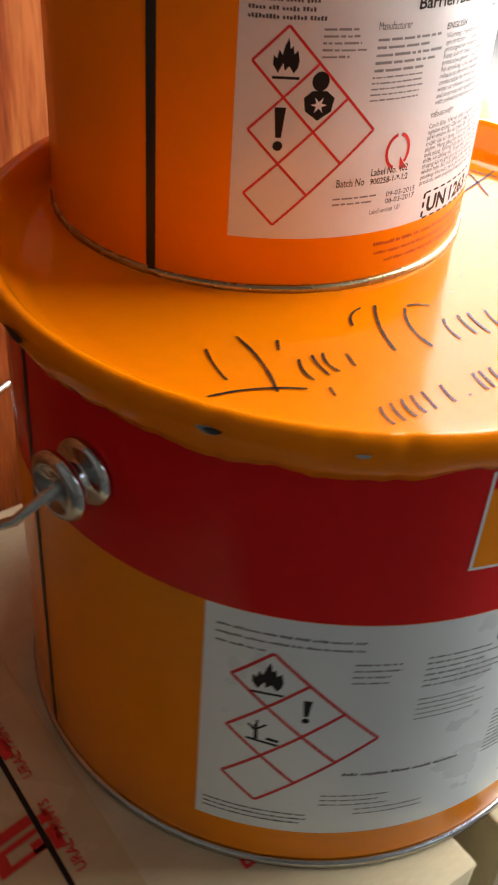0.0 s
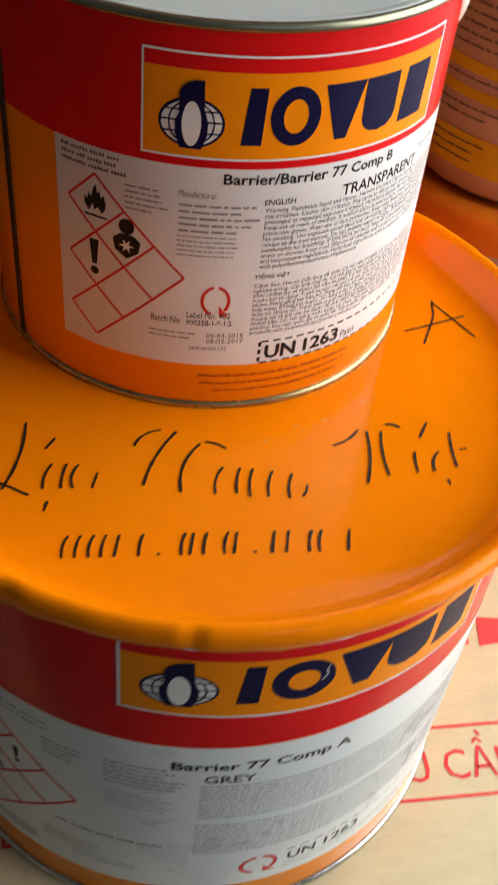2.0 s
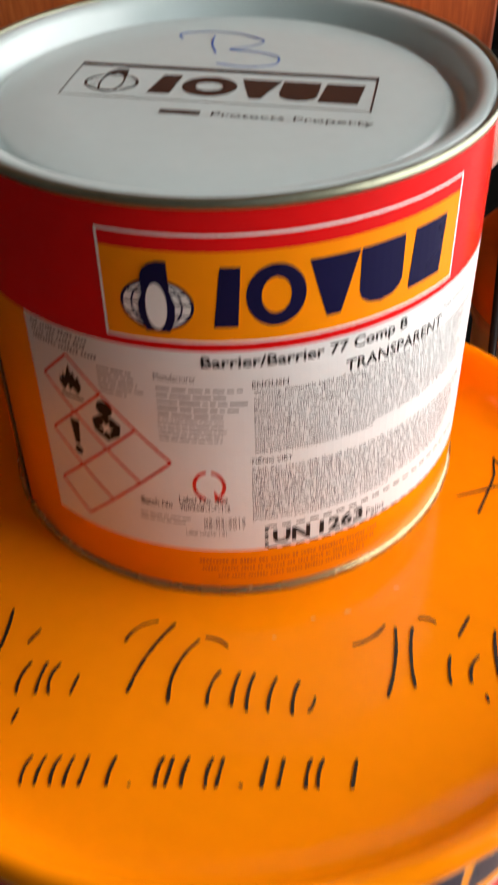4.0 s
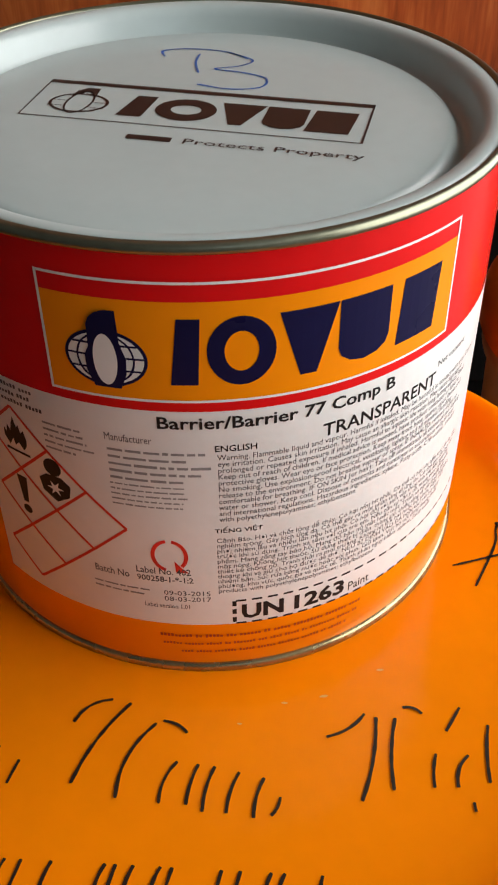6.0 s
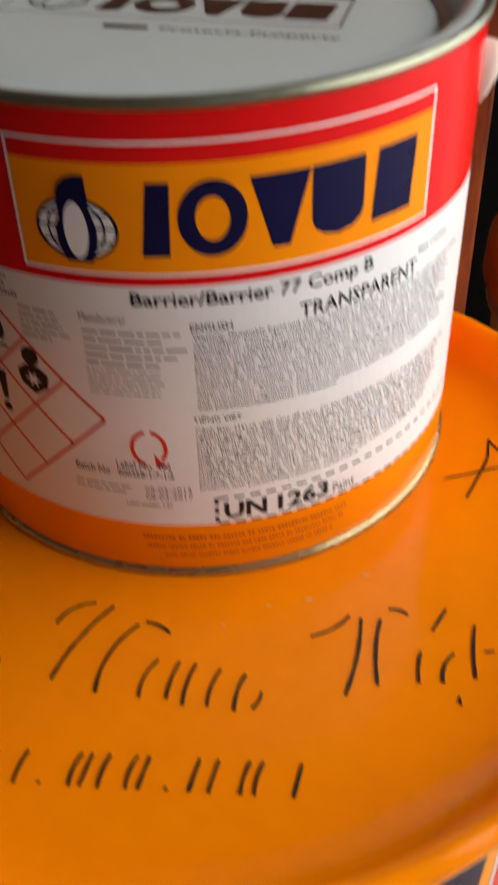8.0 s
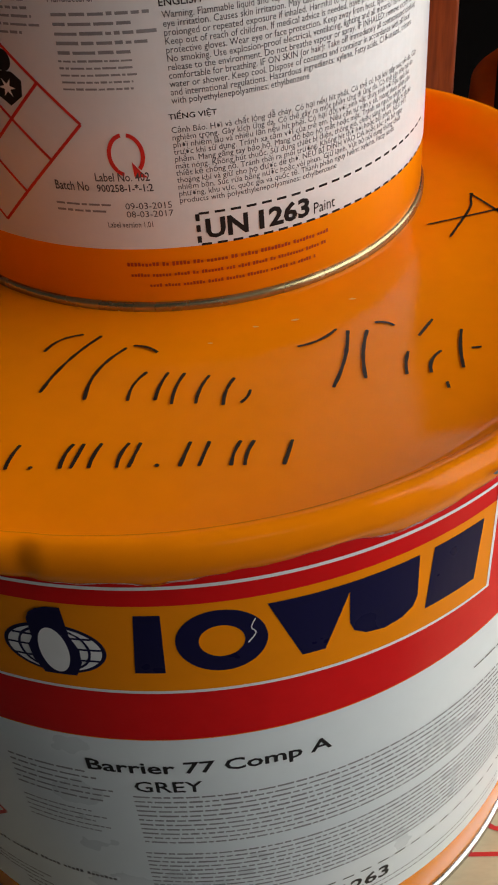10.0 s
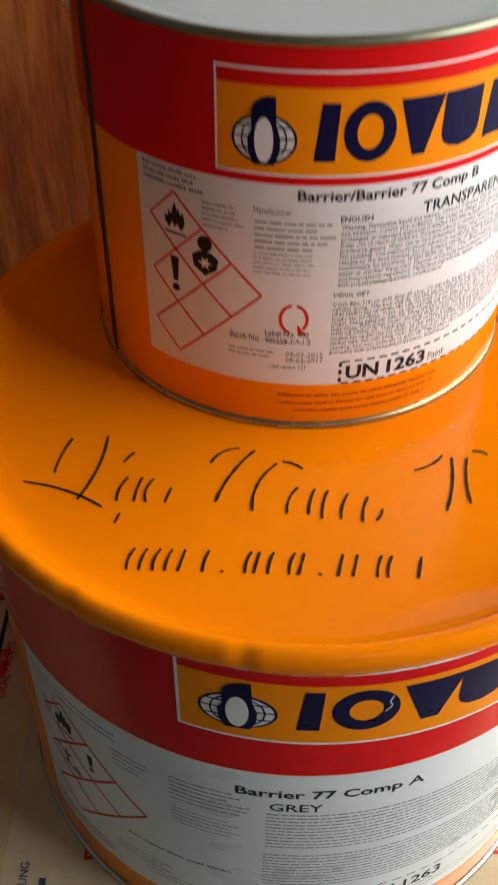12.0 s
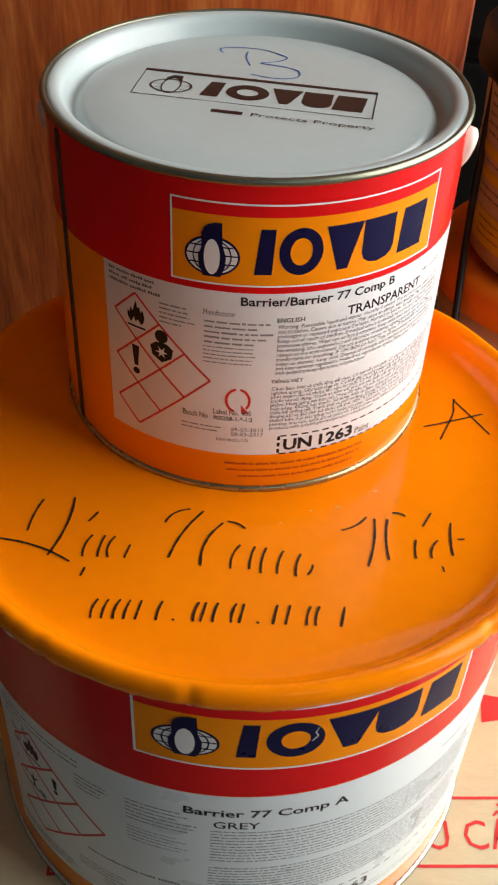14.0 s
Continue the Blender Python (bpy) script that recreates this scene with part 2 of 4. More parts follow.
def words(bm, body, x0, y0, x1, y1, bold=0.0, gap=1.0):
    """Lettering in the built-in font, fitted between x0 and x1 (or left ragged when x1 is None) with its height from y0 to y1."""
    cu = bpy.data.curves.new("lettering", "FONT")
    cu.body, cu.resolution_u, cu.offset, cu.space_line = body, 2, bold, gap
    tmp = new("lettering", cu)
    bpy.context.view_layer.update()
    me = bpy.data.meshes.new_from_object(tmp.evaluated_get(bpy.context.evaluated_depsgraph_get()))
    co = np.zeros(len(me.vertices) * 3)
    me.vertices.foreach_get("co", co)
    co = co.reshape(-1, 3)
    lo, hi = co.min(0), co.max(0)
    ky = (y1 - y0) / max(hi[1] - lo[1], 1e-6)
    kx = ky * 0.92 if x1 is None else (x1 - x0) / max(hi[0] - lo[0], 1e-6)
    vs = [bm.verts.new((x0 + (c[0] - lo[0]) * kx, y0 + (c[1] - lo[1]) * ky, 0)) for c in co]
    for p in me.polygons:
        try:
            bm.faces.new([vs[i] for i in p.vertices])
        except ValueError:
            pass
    bpy.data.objects.remove(tmp)
    bpy.data.curves.remove(cu)
    bpy.data.meshes.remove(me)


def bars(bm, x0, x1, top, rows, pitch, height, ragged=0.15, seed=1):
    """Unreadable small print: rows of words, each word a bar, or in larger print a run of narrow upright bars of uneven height."""
    rnd = random.Random(seed)
    if height < 1.15:
        for r in range(rows):
            y, x = top - r * pitch - height, x0
            end = x1 - (x1 - x0) * ragged * rnd.random()
            while x < end:
                wide = min(height * rnd.choice((1.6, 2.2, 3.0, 3.6, 4.4, 5.5, 6.5)), end - x)
                if wide > 0.4:
                    rect(bm, x, y, x + wide, y + height * rnd.uniform(.8, 1.0))
                x += wide + 0.75 * height
        return
    w, gap = 0.60 * height, 0.26 * height
    for r in range(rows):
        y, x = top - r * pitch - height, x0
        end = x1 - (x1 - x0) * ragged * rnd.random()
        while x < end:
            for _ in range(rnd.choice((2, 3, 4, 5, 5, 6, 7, 9))):
                if x + w > end:
                    break
                k = rnd.choice((.72, .72, .76, 1.0, 1.0))
                rect(bm, x, y - (.12 * height if rnd.random() < .12 else 0), x + w, y + height * k)
                x += w + gap
            x += 0.62 * height


def wrap(bm, radius, centre_deg, lift=0.12, step=3.0):
    """Bends flat print (mm) round a can of that radius (m): s = 0 lies at centre_deg."""
    xs = [v.co.x for v in bm.verts]
    x = math.ceil(min(xs) / step) * step
    while x < max(xs):
        bmesh.ops.bisect_plane(bm, geom=bm.verts[:] + bm.edges[:] + bm.faces[:], plane_co=(x, 0, 0), plane_no=(1, 0, 0), dist=1e-5)
        x += step
    r = radius + lift / 1000
    for v in bm.verts:
        a = radians(centre_deg) + v.co.x / 1000 / radius
        v.co = Vector((r * math.cos(a), r * math.sin(a), v.co.y / 1000))
    return bm


def lay(bm, turn_deg, x, y, z):
    m = pose(x, y, z, 0, 0, turn_deg)
    for v in bm.verts:
        v.co = m @ Vector((v.co.x / 1000, v.co.y / 1000, v.co.z / 1000))
    return bm


def star(cx, cy, r0, r1, n=6):
    return [(cx + (r0 if i % 2 == 0 else r1) * math.cos(math.pi * i / n), cy + (r0 if i % 2 == 0 else r1) * math.sin(math.pi * i / n)) for i in range(2 * n)]


# ---- the room: floor, walls with a wide opening and an added, unseen window, ceiling, ground outside ----
def structure(name, boxes, mat, label, m=ROOM, bevel=0.0):
    bm = bmesh.new()
    for b in boxes:
        box(bm, *b, bevel=bevel)
    ob = part(name, bm, mat, None, label, place=m)
    return tagged(ob, kind="structure", category=name.split("_")[0])


structure("ground", [(1.71, -30, -0.16, 40, 30, -0.06)], GROUND, "sunlit pale paving outside the shop opening")
structure("floor", [(-1.8, -1.9, -0.1, 1.7, 1.95, 0.0)], CONCRETE, "smooth dark grey concrete shop floor")
structure("ceiling", [(-1.8, -1.9, 2.8, 1.7, 1.95, 2.9)], PLASTER, "plain grey-painted plaster ceiling")
structure("wall_west", [(-1.8, -1.9, 0, -1.65, 1.95, 2.8)], PLASTER, "plain grey-painted plaster wall")
structure("wall_north", [(-1.65, 1.8, 0, 1.55, 1.95, 2.8)], PLASTER, "plain grey-painted plaster wall behind the cupboard")
structure("wall_east", [(1.55, -1.9, 0, 1.7, -1.3, 2.8), (1.55, 1.65, 0, 1.7, 1.95, 2.8), (1.55, -1.3, 2.35, 1.7, 1.65, 2.8)], PLASTER, "grey-painted plaster wall with a wide open shop entrance")
structure("wall_south", [(-1.65, -1.9, 0, 0.3, -1.75, 2.8), (0.9, -1.9, 0, 1.55, -1.75, 2.8), (0.3, -1.9, 0, 0.9, -1.75, 1.2), (0.3, -1.9, 2.0, 0.9, -1.75, 2.8)], PLASTER, "grey-painted plaster wall with a small added window opening, unseen")
structure("window_1", [(0.3, -1.85, 1.2, 0.34, -1.8, 2.0), (0.86, -1.85, 1.2, 0.9, -1.8, 2.0), (0.34, -1.85, 1.2, 0.86, -1.8, 1.24), (0.34, -1.85, 1.96, 0.86, -1.8, 2.0)], ALU, "grey aluminium frame of the added, unseen window")


# ---- cupboard of reddish wood behind the cans ----
def cupboard():
    t = thing("wooden_cupboard", ROOM, "reddish-brown wood-veneer cupboard standing behind the stacked cans", "cupboard")
    bm = bmesh.new()
    box(bm, -1.2, 0.205, 0.0, 0.129, 0.62, 1.9, 0.001)
    part("body", bm, WOOD, t)
    bm = bmesh.new()
    box(bm, -1.2, 0.1856, 0.0, 0.1345, 0.204, 1.9, 0.0015)
    part("front_panel", bm, WOOD, t, "vertical-grained front panel")


cupboard()


# Added black block with slabs; it supplies the shade of the gap here.
def shade_filler():
    t = thing("steel_cabinet", ROOM, "added near-black cabinet standing in for the shade beside the cupboard", "cabinet")
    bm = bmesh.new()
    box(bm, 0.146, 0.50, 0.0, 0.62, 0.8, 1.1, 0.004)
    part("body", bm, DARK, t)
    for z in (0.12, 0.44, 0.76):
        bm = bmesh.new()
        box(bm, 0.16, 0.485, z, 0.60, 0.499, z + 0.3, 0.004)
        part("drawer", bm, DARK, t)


shade_filler()


# ---- two cartons side by side under the large pail ----
CARTON_TOP = LID - 0.2315


def carton(u0, u1, label, seam):
    m = ROOM @ pose((u0 + u1) / 2, -0.0555, 0)
    w, d, h = (u1 - u0) / 2, 0.1655, CARTON_TOP
    t = thing("cardboard_box", m, label, "box", "cartons under the pail")
    bm = bmesh.new()
    box(bm, -w, -d, 0.0, w, d, h - 0.0042, 0.003)
    part("carton_body", bm, KRAFT, t)
    for x0, x1 in (((-w, -0.0012), (0.0012, w)) if seam else ((-w, w),)):
        bm = bmesh.new()
        box(bm, x0, -d, h - 0.004, x1, d, h, 0.0015)
        part("top_flap", bm, KRAFT, t)
    bm = bmesh.new()                                   # red frame with block capitals
    o = -(u0 + u1) / 2
    y0, y1 = (-109.0, -67.0) if seam else (-104.8, -62.8)
    x0, x1 = (-105.0 + 1000 * o, 1000 * w - 6) if seam else (-1000 * w + 6, 1000 * w - 10)
    for p, q in (((x0, y0), (x1, y0)), ((x0, y1), (x1, y1)), ((x0, y0 - 0.9), (x0, y1 + 0.9)), ((x1, y0 - 0.9), (x1, y1 + 0.9))):
        line(bm, p, q, 1.9)
    if not seam:
        words(bm, "YÊU CẦU", 86.0 + 1000 * o, y0 + 9.7, 180.0 + 1000 * o, y1 - 3.6, bold=0.0)
    part("red_print", lay(bm, 0, 0, 0, h + 0.0003), RED_INK, t, "red stencilled frame and capitals")
    if not seam:
        bm = bmesh.new()
        for x0, x1 in ((160.0, 176.0), (179.5, 201.0)):
            poly(bm, [(x0 + 1000 * o + dx, y + 55.5) for dx, y in ((0, -66.0), (x1 - x0 - 3, -64.0), (x1 - x0, -47.0), (4, -44.5), (2, -54.0))])
        part("red_emblem", lay(bm, 0, 0, 0, h + 0.0003), RED_INK, t, "solid red slanted print")
    if seam:
        bm = bmesh.new()
        words(bm, "DUNG", 0, 0, 15.5, 4.6, bold=0.01)
        rect(bm, 1.0, -9.5, 7.5, -6.0)
        for v in bm.verts:
            v.co = Vector((-133.0 + 1000 * o - v.co.y, -127.0 + v.co.x, 0))
        part("blue_print", lay(bm, 0, 0, 0, h + 0.0003), CARTON_BLUE, t, "small dark blue print")
        bm = bmesh.new()
        rect(bm, -27, -1000 * d, 27, 1000 * d)
        bmesh.ops.subdivide_edges(bm, edges=bm.edges, cuts=6, use_grid_fill=True)
        for v in bm.verts:
            v.co.z = 0.25 * noise.noise((v.co.x * 0.05, v.co.y * 0.04, 1.0))
        tape = part("parcel_tape", lay(bm, 0, 0, 0, h + 0.0006), TAPE, t, "glossy tan parcel tape with red print")
        # Flat black strip on the tape, painted as the shade of the seam.
        bm = bmesh.new()
        line(bm, (0, -1000 * d), (0, 1000 * d), 2.6)
        part("seam_shadow_gap", lay(bm, 0, 0, 0, h + 0.0011), BLACK, tape, "black strip painted as the shade in the gap between the carton flaps")
        bm = bmesh.new()
        for k in range(4):
            y = -125.2 + 54.5 * k
            b2 = bmesh.new()
            words(b2, "URAL PAINTS", 0, 0, 40, 5.2, bold=0.012)
            for v in b2.verts:
                v.co = Vector((9.7 - v.co.y, y + v.co.x, 0))
            me = bpy.data.meshes.new("tmp")
            b2.to_mesh(me)
            b2.free()
            bm.from_mesh(me)
            bpy.data.meshes.remove(me)
            for x0, x1, y0, y1 in ((-24.0, -1.6, 14.0, 17.0), (-24.0, -1.6, 23.0, 26.0), (-24.0, -18.0, 17.0, 23.0), (-7.0, -1.6, 17.0, 23.0), (-22.0, -1.6, 28.5, 34.0), (1.6, 6.8, 14.0, 26.0), (1.6, 6.8, 28.5, 34.0)):
                poly(bm, [(x0, y + y0), (x1, y + y0 + .15 * (x1 - x0)), (x1, y + y1 + .15 * (x1 - x0)), (x0, y + y1)])
        part("tape_print", lay(bm, 0, 0, 0, h + 0.0013), RED_INK, tape, "red lettering and marks on the tape")
    return t


carton(-0.3295, -0.0165, "tan cardboard carton with taped seam and red print", True)
carton(0.0060, 0.3190, "tan cardboard carton with red block capitals in a red frame", False)


# ---- shared label pieces ----
def lozenge_cells(bm, top, right, down, w, rows):
    """Cell outlines along two slanted axes; rows lists (i, j) cells that exist."""
    seen = set()
    for i, j in rows:
        c = [(i, j), (i + 1, j), (i + 1, j + 1), (i, j + 1)]
        for a, b in zip(c, c[1:] + c[:1]):
            key = tuple(sorted((a, b)))
            if key in seen:
                continue
            seen.add(key)
            pa, pb = ((top[0] + right[0] * n[0] + down[0] * n[1], top[1] + right[1] * n[0] + down[1] * n[1]) for n in (a, b))
            line(bm, pa, pb, w)


def flame(bm, cx, cz, k):
    poly(bm, [(cx + k * x, cz + k * z) for x, z in ((-.3, -.5), (-.5, -.2), (-.48, .12), (-.36, 0), (-.3, .32), (-.18, .14), (-.1, .45), (.02, .75), (.1, .35), (.2, .47), (.25, .16), (.38, .32), (.46, -.05), (.42, -.3), (.28, -.5), (.1, -.25), (-.05, -.42), (-.12, -.16))])
    rect(bm, cx - .5 * k, cz - .72 * k, cx + .5 * k, cz - .62 * k)


def exclamation(bm, cx, cz, k):
    poly(bm, [(cx - .16 * k, cz + .6 * k), (cx + .16 * k, cz + .6 * k), (cx + .08 * k, cz - .25 * k), (cx - .08 * k, cz - .25 * k)])
    oval(bm, cx, cz - .48 * k, .14 * k, .14 * k, 16)


def bird_globe(parent, R, mid, cx, cz, w, h, lift):
    """The round emblem as plain shapes: dark oval, pale side fields with grid lines, pale upright oval, dark dome."""
    bm = bmesh.new()
    oval(bm, cx, cz - .12 * h, .5 * w, .37 * h, 48)
    part("emblem", wrap(bm, R, mid, lift), NAVY, parent, "navy oval emblem")

    def place(b):
        return wrap(b, R, mid, lift + .1)

    def grid(b):
        for k in (-.42, .08, .55):
            half = .46 * math.sqrt(1 - k * k) * w
            line(b, (cx - half, cz - .12 * h + k * .33 * h), (cx + half, cz - .12 * h + k * .33 * h), .028 * w)
        for sgn in (-1, 1):
            pen_line(b, [(cx + sgn * .34 * w * math.cos(t), cz - .12 * h + .33 * h * math.sin(t)) for t in (-1.2, -.6, 0, .6, 1.2)], .03 * w)

    def dome(b):
        poly(b, [(cx - .19 * w, cz + .02 * h), (cx - .19 * w, cz + .30 * h), (cx - .15 * w, cz + .39 * h), (cx - .07 * w, cz + .46 * h), (cx + .04 * w, cz + .5 * h), (cx + .17 * w, cz + .5 * h),
                 (cx + .185 * w, cz + .1 * h), (cx + .25 * w, cz - .1 * h), (cx + .24 * w, cz - .3 * h), (cx + .16 * w, cz - .5 * h), (cx - .16 * w, cz - .5 * h), (cx - .24 * w, cz - .3 * h), (cx - .25 * w, cz - .1 * h)])

    printed("emblem_field", lambda b: oval(b, cx, cz - .12 * h, .46 * w, .33 * h, 48), place, WHITE_INK, parent, "pale oval field")
    printed("emblem_grid", grid, lambda b: wrap(b, R, mid, lift + .18), NAVY, parent, "fine navy grid lines")
    printed("emblem_dome", dome, lambda b: wrap(b, R, mid, lift + .26), NAVY, parent, "navy domed shape")
    printed("emblem_oval", lambda b: oval(b, cx, cz - .13 * h, .145 * w, .33 * h, 32), lambda b: wrap(b, R, mid, lift + .34), WHITE_INK, parent, "pale upright oval")


def brand_blocks(finish, mat, parent, spans, z0, z1):
    """The brand word as five plain shapes: bar, ring, wedge, rounded block, slanted block; finish bends or lays each one."""
    (a0, a1), (b0, b1), (c0, c1), (d0, d1), (e0, e1) = spans
    w, h = d1 - d0, z1 - z0
    outlines = ([(a0 + .42 * (a1 - a0), z1), (a1, z1), (a1 - .1 * (a1 - a0), z0), (a0 + .2 * (a1 - a0), z0)],
                None,
                [(c0, z1), (c1, z1), (c1 - .36 * (c1 - c0), z0), (c0 + .36 * (c1 - c0), z0)],
                [(d0, z1), (d1, z1), (d1, z0 + .35 * w)] + [(d0 + w / 2 + w / 2 * math.cos(a), z0 + .35 * w + .35 * w * math.sin(a)) for a in (-.5, -1.0, -1.57, -2.14, -2.64)] + [(d0, z0 + .35 * w)],
                [(e0, z0), (e0 + .1 * (e1 - e0), z1), (e1, z1), (e1 - .08 * (e1 - e0), z0)])
    for pts in outlines:
        bm = bmesh.new()
        if pts:
            poly(bm, pts)
        else:
            ring_shape(bm, (b0 + b1) / 2, (z0 + z1) / 2, (b1 - b0) / 2, h / 2 * 1.04, 0.5)
        part("brand_shape", finish(bm), mat, parent)


def printed(name, fill, finish, mat, parent, label=""):
    """One printed piece: fill draws it flat, finish bends it round the can or lays it on the lid."""
    bm = bmesh.new()
    fill(bm)
    return part(name, finish(bm), mat, parent, label)


def arrow_ring(bm, cx, cz, rx, ry):
    """The round recycling-like mark: two arcs and a solid corner."""
    ring_shape(bm, cx, cz, rx, ry, .78, 100, 255, 24)
    ring_shape(bm, cx, cz, rx, ry, .78, -45, 80, 20)
    poly(bm, [(cx + .25 * rx, cz - .3 * ry), (cx + .3 * rx, cz - 1.0 * ry), (cx + 1.0 * rx, cz - 1.05 * ry), (cx + .62 * rx, cz - .72 * ry)])


ENGLISH = """Warning. Flammable liquid and vapour. Harmful if inhaled. May be harmful in contact with skin. Causes
eye irritation. Causes skin irritation. May cause an allergic skin reaction. May cause damage to
prolonged or repeated exposure if inhaled. Harmful to aquatic life with long lasting effects. Read
Keep out of reach of children. If medical advice is needed, have product container or label at
protective gloves. Wear eye or face protection. Keep away from heat, sparks, open flames and
No smoking. Use explosion-proof electrical, ventilating, lighting and all material handling
release to the environment. Do not breathe vapour or spray. IF INHALED: remove victim to
comfortable for breathing. IF ON SKIN (or hair): Take off immediately all contaminated clothing
water or shower. Keep cool. Dispose of contents and container in accordance with all local
and international regulations. Hazardous ingredients: xylene, Fatty acids, C18-unsatd., trimers
with polyethylenepolyamines; ethylbenzene"""
VIETNAMESE = """Cảnh Báo. Hơi và chất lỏng dễ cháy. Có hại nếu hít phải. Có thể có hại khi tiếp xúc với da. Gây
nghiêm trọng. Gây kích ứng da. Có thể gây ra một phản ứng dị ứng da. Có thể gây tổn hại do
phơi nhiễm lâu và nhiều lần nếu hít phải. Có hại đối với sinh vật thủy sinh với hậu quả lâu
trước khi sử dụng. Tránh xa tầm với của trẻ em. Nếu cần tư vấn y tế, mang theo nhãn sản
phẩm. Mang găng tay bảo hộ. Mang đồ bảo hộ mắt hoặc mặt. Tránh xa nguồn nhiệt, bề
mặt nóng. Không hút thuốc. Sử dụng thiết bị điện, thông gió, chiếu sáng và các thiết bị được
thiết kế chống nổ. Tránh thải ra môi trường. Không hít thở hơi hoặc bụi phun. NẾU HÍT
thoáng khí và giữ cho họ được dễ thở. NẾU BỊ DÍNH VÀO DA hoặc tóc: cởi bỏ ngay
nhiễm bẩn. Súc rửa bằng nước hoặc vòi phun. Giữ lạnh. Vứt bỏ nội dung thùng chứa
phương, khu vực, quốc gia và quốc tế. Thành phần nguy hiểm: xylene, Fatty acids
products with polyethylenepolyamines; ethylbenzene"""


# ---- the small can on the lid ----
def small_can():
    R, MID = 0.0916, -47.0
    deg = math.pi / 180 * 91.6                      # millimetres of girth for one degree

    def at(a):
        return (a - MID) * deg

    can = thing("paint_can", pose(0, 0, LID - 0.0012), "small red and orange paint can with white label, grey lid", "paint can")
    part("body", lathe([(0.0, 0.0012), (0.0876, 0.0012), (0.0909, 0.003), (R, 0.0048), (R, 0.1090), (R, 0.1556)], 192, zone=lambda i: 1 if i >= 4 else 0), (TIN_ORANGE, TIN_RED), can, "printed tin body, red above orange", True)
    part("base_rim", lathe([(0.0884, 0.0), (0.0918, 0.0), (0.0928, 0.0012), (0.0928, 0.0030), (0.0918, 0.0040), (0.0884, 0.0036)], 160, True), BRASS, can, "rolled tin rim", True)
    part("top_rim", lathe([(0.0903, 0.1552), (0.0918, 0.1550), (0.0927, 0.1556), (0.0929, 0.1566), (0.0924, 0.1578), (0.0910, 0.1583), (0.0901, 0.1570)], 160, True), RIM, can, "brass-toned rolled rim", True)
    lid = part("lid", lathe([(0.0, 0.1510), (0.0550, 0.1510), (0.0741, 0.1509), (0.0762, 0.1502), (0.0776, 0.1484), (0.0789, 0.1472), (0.0806, 0.1474), (0.0820, 0.1496), (0.0832, 0.1540), (0.0844, 0.1565), (0.0862, 0.1575), (0.0885, 0.1578), (0.0900, 0.1574), (0.0904, 0.1562)], 160), LID_GREY, can, "grey lacquered press-in lid", True)
    # lid print, turned with the lid
    TURN = 27.1

    def grown(b):
        for v in b.verts:
            v.co *= 1.026
        return b

    z = 0.1510
    bm = bmesh.new()
    for p, q, w in (((-51.3, 12.9), (51.3, 12.9), 2.6), ((-51.3, -14.0), (51.3, -14.0), .45), ((-51.1, -14), (-51.1, 14), .45), ((51.0, -14), (51.0, 14), .6)):
        line(bm, p, q, w)
    ring_shape(bm, -36.5, -2.5, 9.3, 7.2, .9)
    ring_shape(bm, -36.5, -2.0, 4.2, 8.6, .84)
    poly(bm, [(-40.5, 2), (-40, 6.5), (-37.5, 9.3), (-33.5, 9.3), (-33.0, 4), (-36.5, 6.2)])
    for y in (-5.5, -1.5):
        line(bm, (-45.4, y), (-40.8, y), .3)
        line(bm, (-32.2, y), (-27.6, y), .3)
    rect(bm, -14.7, -24.4, -1.5, -21.4)
    words(bm, "Protects Property", 2.0, -25.6, 53.0, -21.2, bold=0.0)
    brand_blocks(lambda b: lay(grown(b), TURN, -0.0028, 0.0024, z + 0.00015), LID_INK, lid, ((-25, -14), (-12.5, 6), (6.5, 20), (20.5, 33), (33.5, 47.5)), -9.0, 6.5)
    part("lid_print", lay(grown(bm), TURN, -0.0028, 0.0024, z + 0.00015), LID_INK, lid, "brown-black print")
    bm = bmesh.new()
    for pts in (((-39, 32), (-43, 36), (-37, 43), (-25, 48), (-15, 47)), ((-31, 41), (-27, 34), (-20, 27)),
                ((-25, 48), (-13, 47), (-13, 40), (-18, 33), (-8, 36), (1, 36), (4, 29), (-3, 22), (-14, 19))):
        pen_line(bm, [(x * 1.0, y * 1.0 - 7) for x, y in pts], .95)
    part("blue_letter", lay(bm, 2.3, -0.0025, 0.0060, z + 0.00018), BLUE_PEN, lid, "blue marker letter B")
    # dark solder seam
    bm = bmesh.new()
    box(bm, R - 0.001, -0.0019, 0.0045, R + 0.0007, 0.0019, 0.1524, 0.0004)
    part("side_seam", bm, STRIPE, can, "dark upright side seam", place=pose(0, 0, 0, 0, 0, -114.0))
    # pale ears that carry the wire
    for a in (35, -149):
        bm = bmesh.new()
        prof = [(0.0, 0.0072), (0.0055, 0.0070), (0.0076, 0.0059), (0.0086, 0.0026), (0.0088, -0.001)]
        for v in (b := lathe(prof, 28)).verts:
            taper = min(1.0, max(0.18, 0.62 + 0.55 * v.co.y / 0.0088))
            v.co = Vector((R + (v.co.z * taper if v.co.z > 0 else v.co.z), v.co.x, 0.1332 + v.co.y * 1.1))
        part("handle_ear", b, LUG, can, "pale plastic handle ear", True, pose(0, 0, 0, 0, 0, a))
        bm.free()
    # brand panel
    bm = bmesh.new()
    L, Rr, B, T = at(-73.4), at(-0.3), 112.5, 147.5
    rect(bm, L, B, Rr, 142.3)
    panel = part("brand_panel", wrap(bm, R, MID, .10), TIN_ORANGE, can, "orange panel with white outline")
    bm = bmesh.new()
